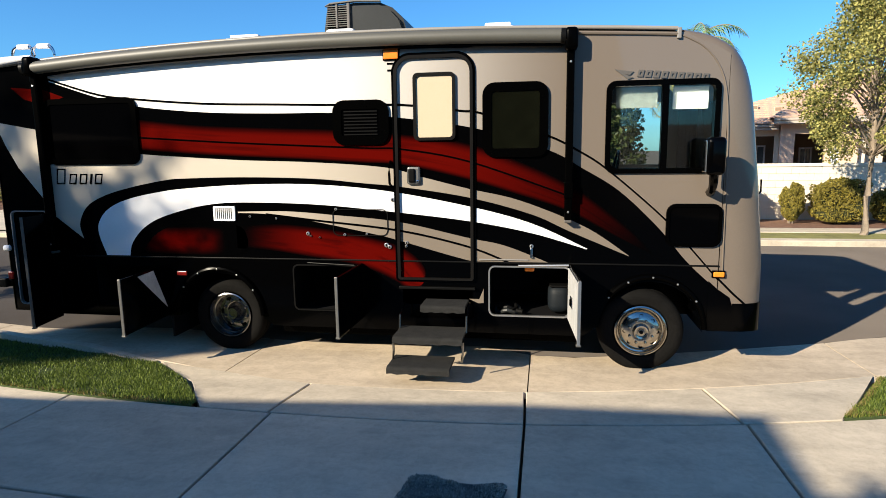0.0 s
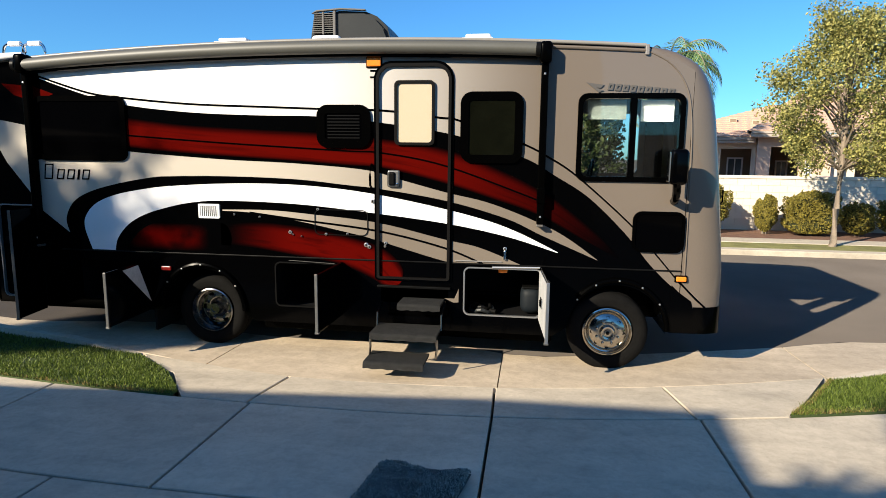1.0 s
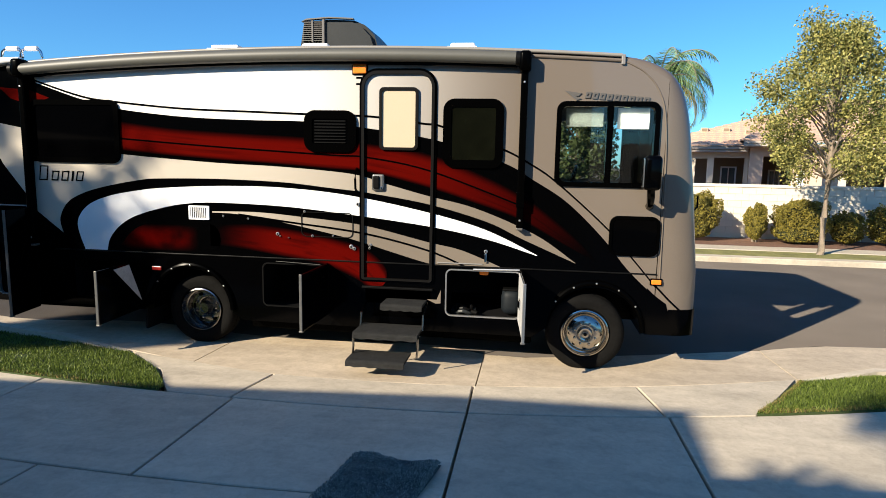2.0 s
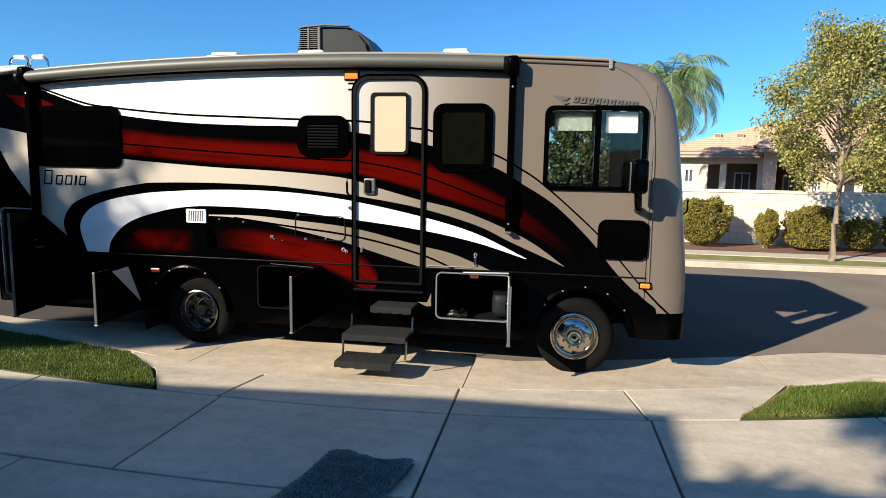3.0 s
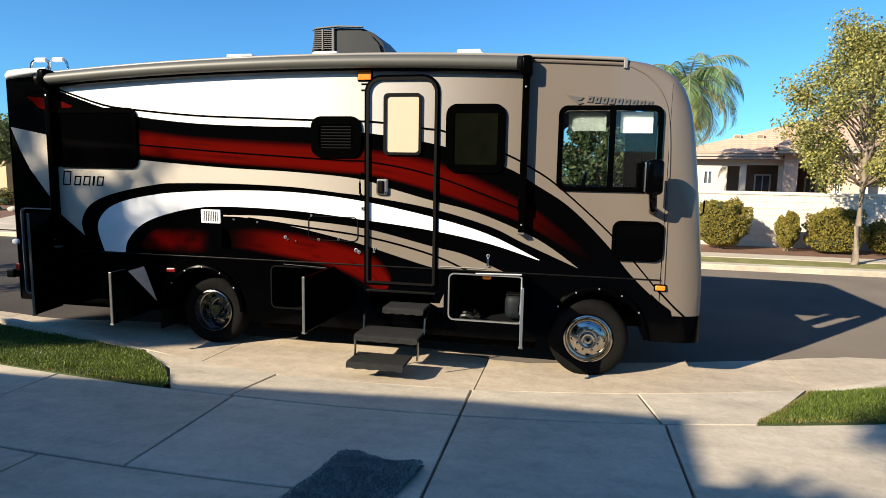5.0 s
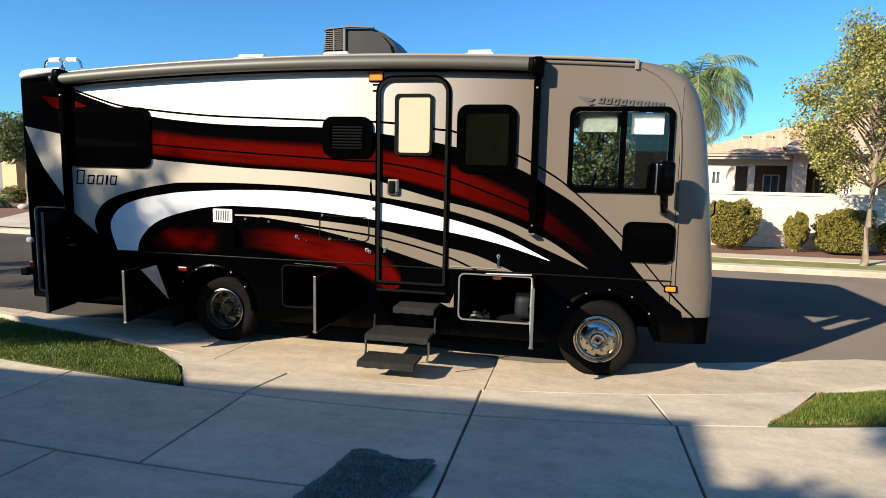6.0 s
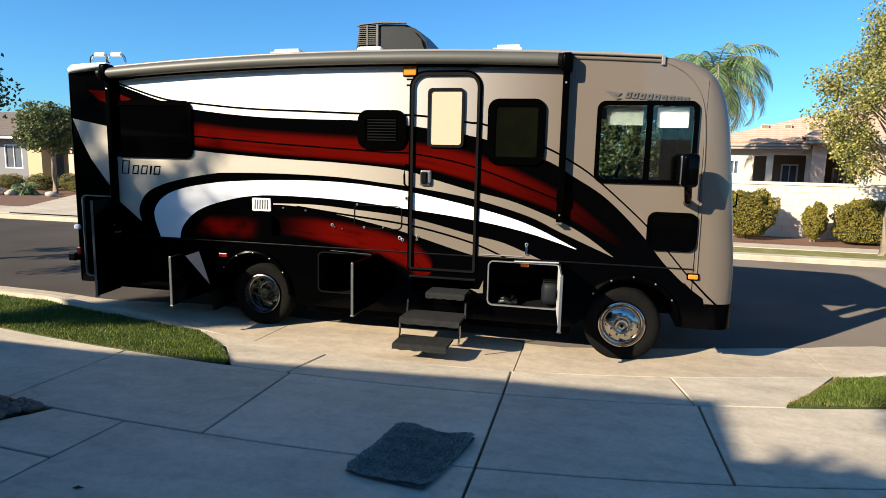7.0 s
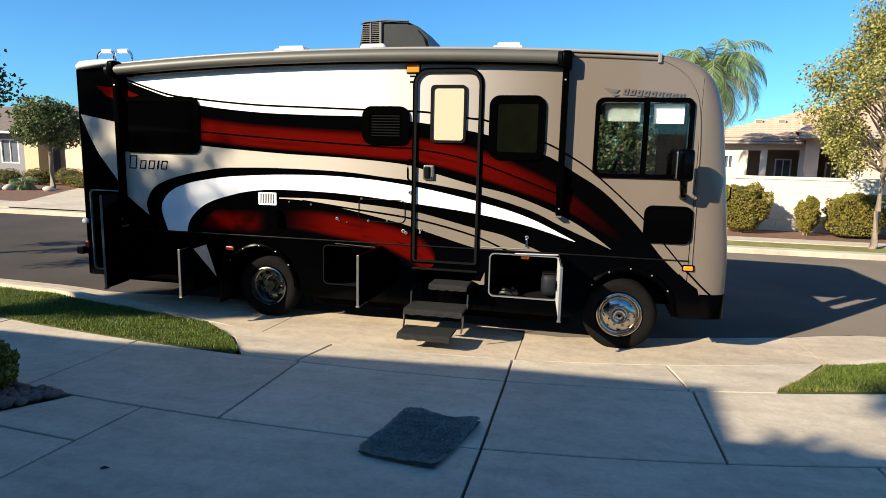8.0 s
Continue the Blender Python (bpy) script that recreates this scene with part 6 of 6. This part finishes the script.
for x0, x1, y, z in ((7.9, 11.7, 17.56, 2.82), (7.88, 11.7, 17.50, 2.925), (11.5, 14.4, 16.9, 3.02), (11.5, 14.4, 16.86, 3.13)):
    part("fascia", boxed(x0, x1, y, y + 0.12, z, z + 0.10, 0.01), M["trim"], hs)
part("soffit", boxed(7.9, 11.7, 17.6, 17.99, 2.82, 2.85), M["trim"], hs)
part("soffit", boxed(11.5, 14.4, 16.95, 17.6, 3.0, 3.03), M["trim"], hs)
roof_plane((7.9, 17.48, 3.04), (13.0, 17.48, 3.04), (13.0, 22.0, 4.5), (12.5, 22.0, 4.5), M["roof_tile"], hs, 16)
roof_plane((7.9, 26.5, 3.04), (7.9, 17.48, 3.04), (12.5, 22.0, 4.5), (12.5, 22.2, 4.5), M["roof_tile"], hs, 16)
roof_plane((11.4, 16.85, 3.22), (14.5, 16.85, 3.22), (14.4, 21.5, 4.85), (13.2, 21.5, 4.85), M["roof_tile"], hs, 14)
roof_plane((11.4, 21.5, 3.22), (11.4, 16.85, 3.22), (12.95, 18.5, 3.75), (12.95, 21.5, 3.95), M["roof_tile"], hs, 6)
roof_plane((14.5, 18.2, 3.05), (24.0, 18.2, 3.05), (24.0, 22.5, 5.1), (14.2, 22.5, 5.1), M["roof_tile"], hs, 16)
part("attic", boxed(8.4, 23.8, 18.0, 25.8, 2.96, 3.12), M["trim"], hs)
for x, y, z in ((10.1, 19.4, 3.72), (10.9, 19.4, 3.72), (11.7, 19.1, 3.62)):
    v_ob = part("roof_vent", boxed(x - 0.14, x + 0.14, y - 0.10, y + 0.30, z - 0.15, z + 0.10, 0.02), M["roof_tile"], hs, "low tiled roof vent")
    # Dark plate in place of the shade inside the vent's opening.
    part("vent_mouth", boxed(x - 0.10, x + 0.10, y - 0.112, y - 0.101, z - 0.04, z + 0.07), M["shade_brown"], v_ob)

# house across the street, beyond the far driveway
h2 = thing("house", "grey and ochre stucco house with a brown tile roof", "house", (0, 0, 0))
wall_with(h2, "wall", -36.0, -25.1, 0.1, 2.75, 20.6, 0.25, [(-27.3, -26.1, 1.1, 2.4)], M["stucco_grey"])
house_window(h2, -27.3, -26.1, 1.1, 2.4, 20.64)
part("wall", boxed(-25.1, -24.2, 20.0, 20.9, 0.1, 2.75), M["stucco_ochre"], h2)
wall_with(h2, "wall", -24.2, -22.4, 0.1, 2.75, 21.4, 0.25, [(-23.9, -23.1, 1.4, 2.3)], M["stucco_ochre"])
house_window(h2, -23.9, -23.1, 1.4, 2.3, 21.44)
part("wall", boxed(-22.4, -14.0, 19.9, 20.4, 0.1, 2.8), M["stucco_pink"], h2)
part("garage_door", boxed(-19.5, -15.0, 19.84, 19.9, 0.1, 2.2, 0.01), M["roofwhite"], h2)
part("fascia", boxed(-36.4, -24.0, 19.9, 20.02, 2.70, 2.86, 0.01), M["roofwhite"], h2)
part("fascia", boxed(-22.7, -13.6, 19.5, 19.62, 2.75, 2.9, 0.01), M["roofwhite"], h2)
roof_plane((-36.4, 19.85, 2.86), (-22.5, 19.85, 2.86), (-22.5, 24.0, 4.35), (-36.4, 24.0, 4.35), M["roof_grey"], h2, 14)
roof_plane((-22.8, 19.45, 2.9), (-13.6, 19.45, 2.9), (-14.5, 24.0, 4.6), (-22.0, 24.0, 4.6), M["roof_grey"], h2, 14)
part("back_wall", boxed(-36, -14, 27, 27.2, 0.1, 2.8), M["stucco_grey"], h2)
roof_plane((-13.6, 28, 2.9), (-36.4, 28, 2.9), (-36.4, 24.0, 4.35), (-13.6, 24.0, 4.35), M["roof_grey"], h2, 6)

# the house on the camera's side: it only throws its shade
h3 = thing("house", "stucco house with a tiled roof behind the driveway", "house", (0, 0, 0))


def wing(x0, x1, ridge_h, yr, k, fall=0.0):
    """A gabled wing along the driveway; its ridge runs a little askew of the kerb."""
    bm = bmesh.new()
    ends = []
    for x, top in ((x0, ridge_h), (x1, ridge_h - fall)):
        sec = [(-2.2, 0.0), (-2.2, top - 1.5), (0.0, top), (2.2, top - 1.5), (2.2, 0.0)]
        ends.append([bm.verts.new((x, yr + (x - x1) * k + dy, z)) for dy, z in sec])
    for i in range(5):
        j = (i + 1) % 5
        bm.faces.new((ends[0][i], ends[0][j], ends[1][j], ends[1][i]))
    bm.faces.new(ends[0])
    bm.faces.new(ends[1][::-1])
    bmesh.ops.recalc_face_normals(bm, faces=bm.faces[:])
    return part("wing", bm, M["shade_brown"], h3)


# unseen block added in front of it, beside the stone bed, to cut sky light
bm = bmesh.new()
ends = [[bm.verts.new((x, y, z)) for y, z in ((-8.4, 0.0), (-8.4, 3.6), (-5.3, 2.55), (-5.3, 2.43), (-5.6, 2.43), (-5.6, 0.0))] for x in (-12.0, -1.7)]
for i in range(6):
    j = (i + 1) % 6
    bm.faces.new((ends[0][i], ends[0][j], ends[1][j], ends[1][i]))
bm.faces.new(ends[0])
bm.faces.new(ends[1][::-1])
bmesh.ops.recalc_face_normals(bm, faces=bm.faces[:])
part("sky_block", bm, M["shade_brown"], h3)
wing(-26.0, -3.48, 6.47, -10.62, 0.11)
wing(-3.47, -2.35, 6.46, -10.5, 0.1, 0.86)
wing(-2.34, 5.2, 5.6, -10.42, 0.01)

# garden wall of pale blocks; the nearest courses are single blocks
gw = tagged(new("garden_wall"), "pale block garden wall behind the bushes", "wall", kind="structure")
part("wall_core", boxed(3.0, 30.0, 13.03, 13.17, 0.0, 1.66), M["mortar"], gw)
part("coping", boxed(3.0, 30.0, 12.97, 13.23, 1.66, 1.75, 0.012), M["block"], gw, "flat pale coping")
bm = boxed(-0.199, 0.199, -0.035, 0.0, -0.098, 0.098, 0.005, 1)
me_block = bpy.data.meshes.new("block")
bm.to_mesh(me_block)
bm.free()
me_block.materials.append(M["block"])
rng = np.random.default_rng(61)
rest = bmesh.new()
for r in range(8):
    for k in range(66):
        x = 3.3 + 0.404 * k + (0.2 if r % 2 else 0)
        z = 0.16 + 0.2 * r
        if 7.4 < x < 14.6 and z > 0.2:
            o = new("block", me_block)
            o.parent, o.location = gw, (x, 13.03 + rng.uniform(-0.004, 0.004), z)
        else:
            box(rest, x - 0.199, x + 0.199, 12.995, 13.03, z - 0.098, z + 0.098)
part("block_rows", rest, M["block"], gw)["kind"] = "stuff"
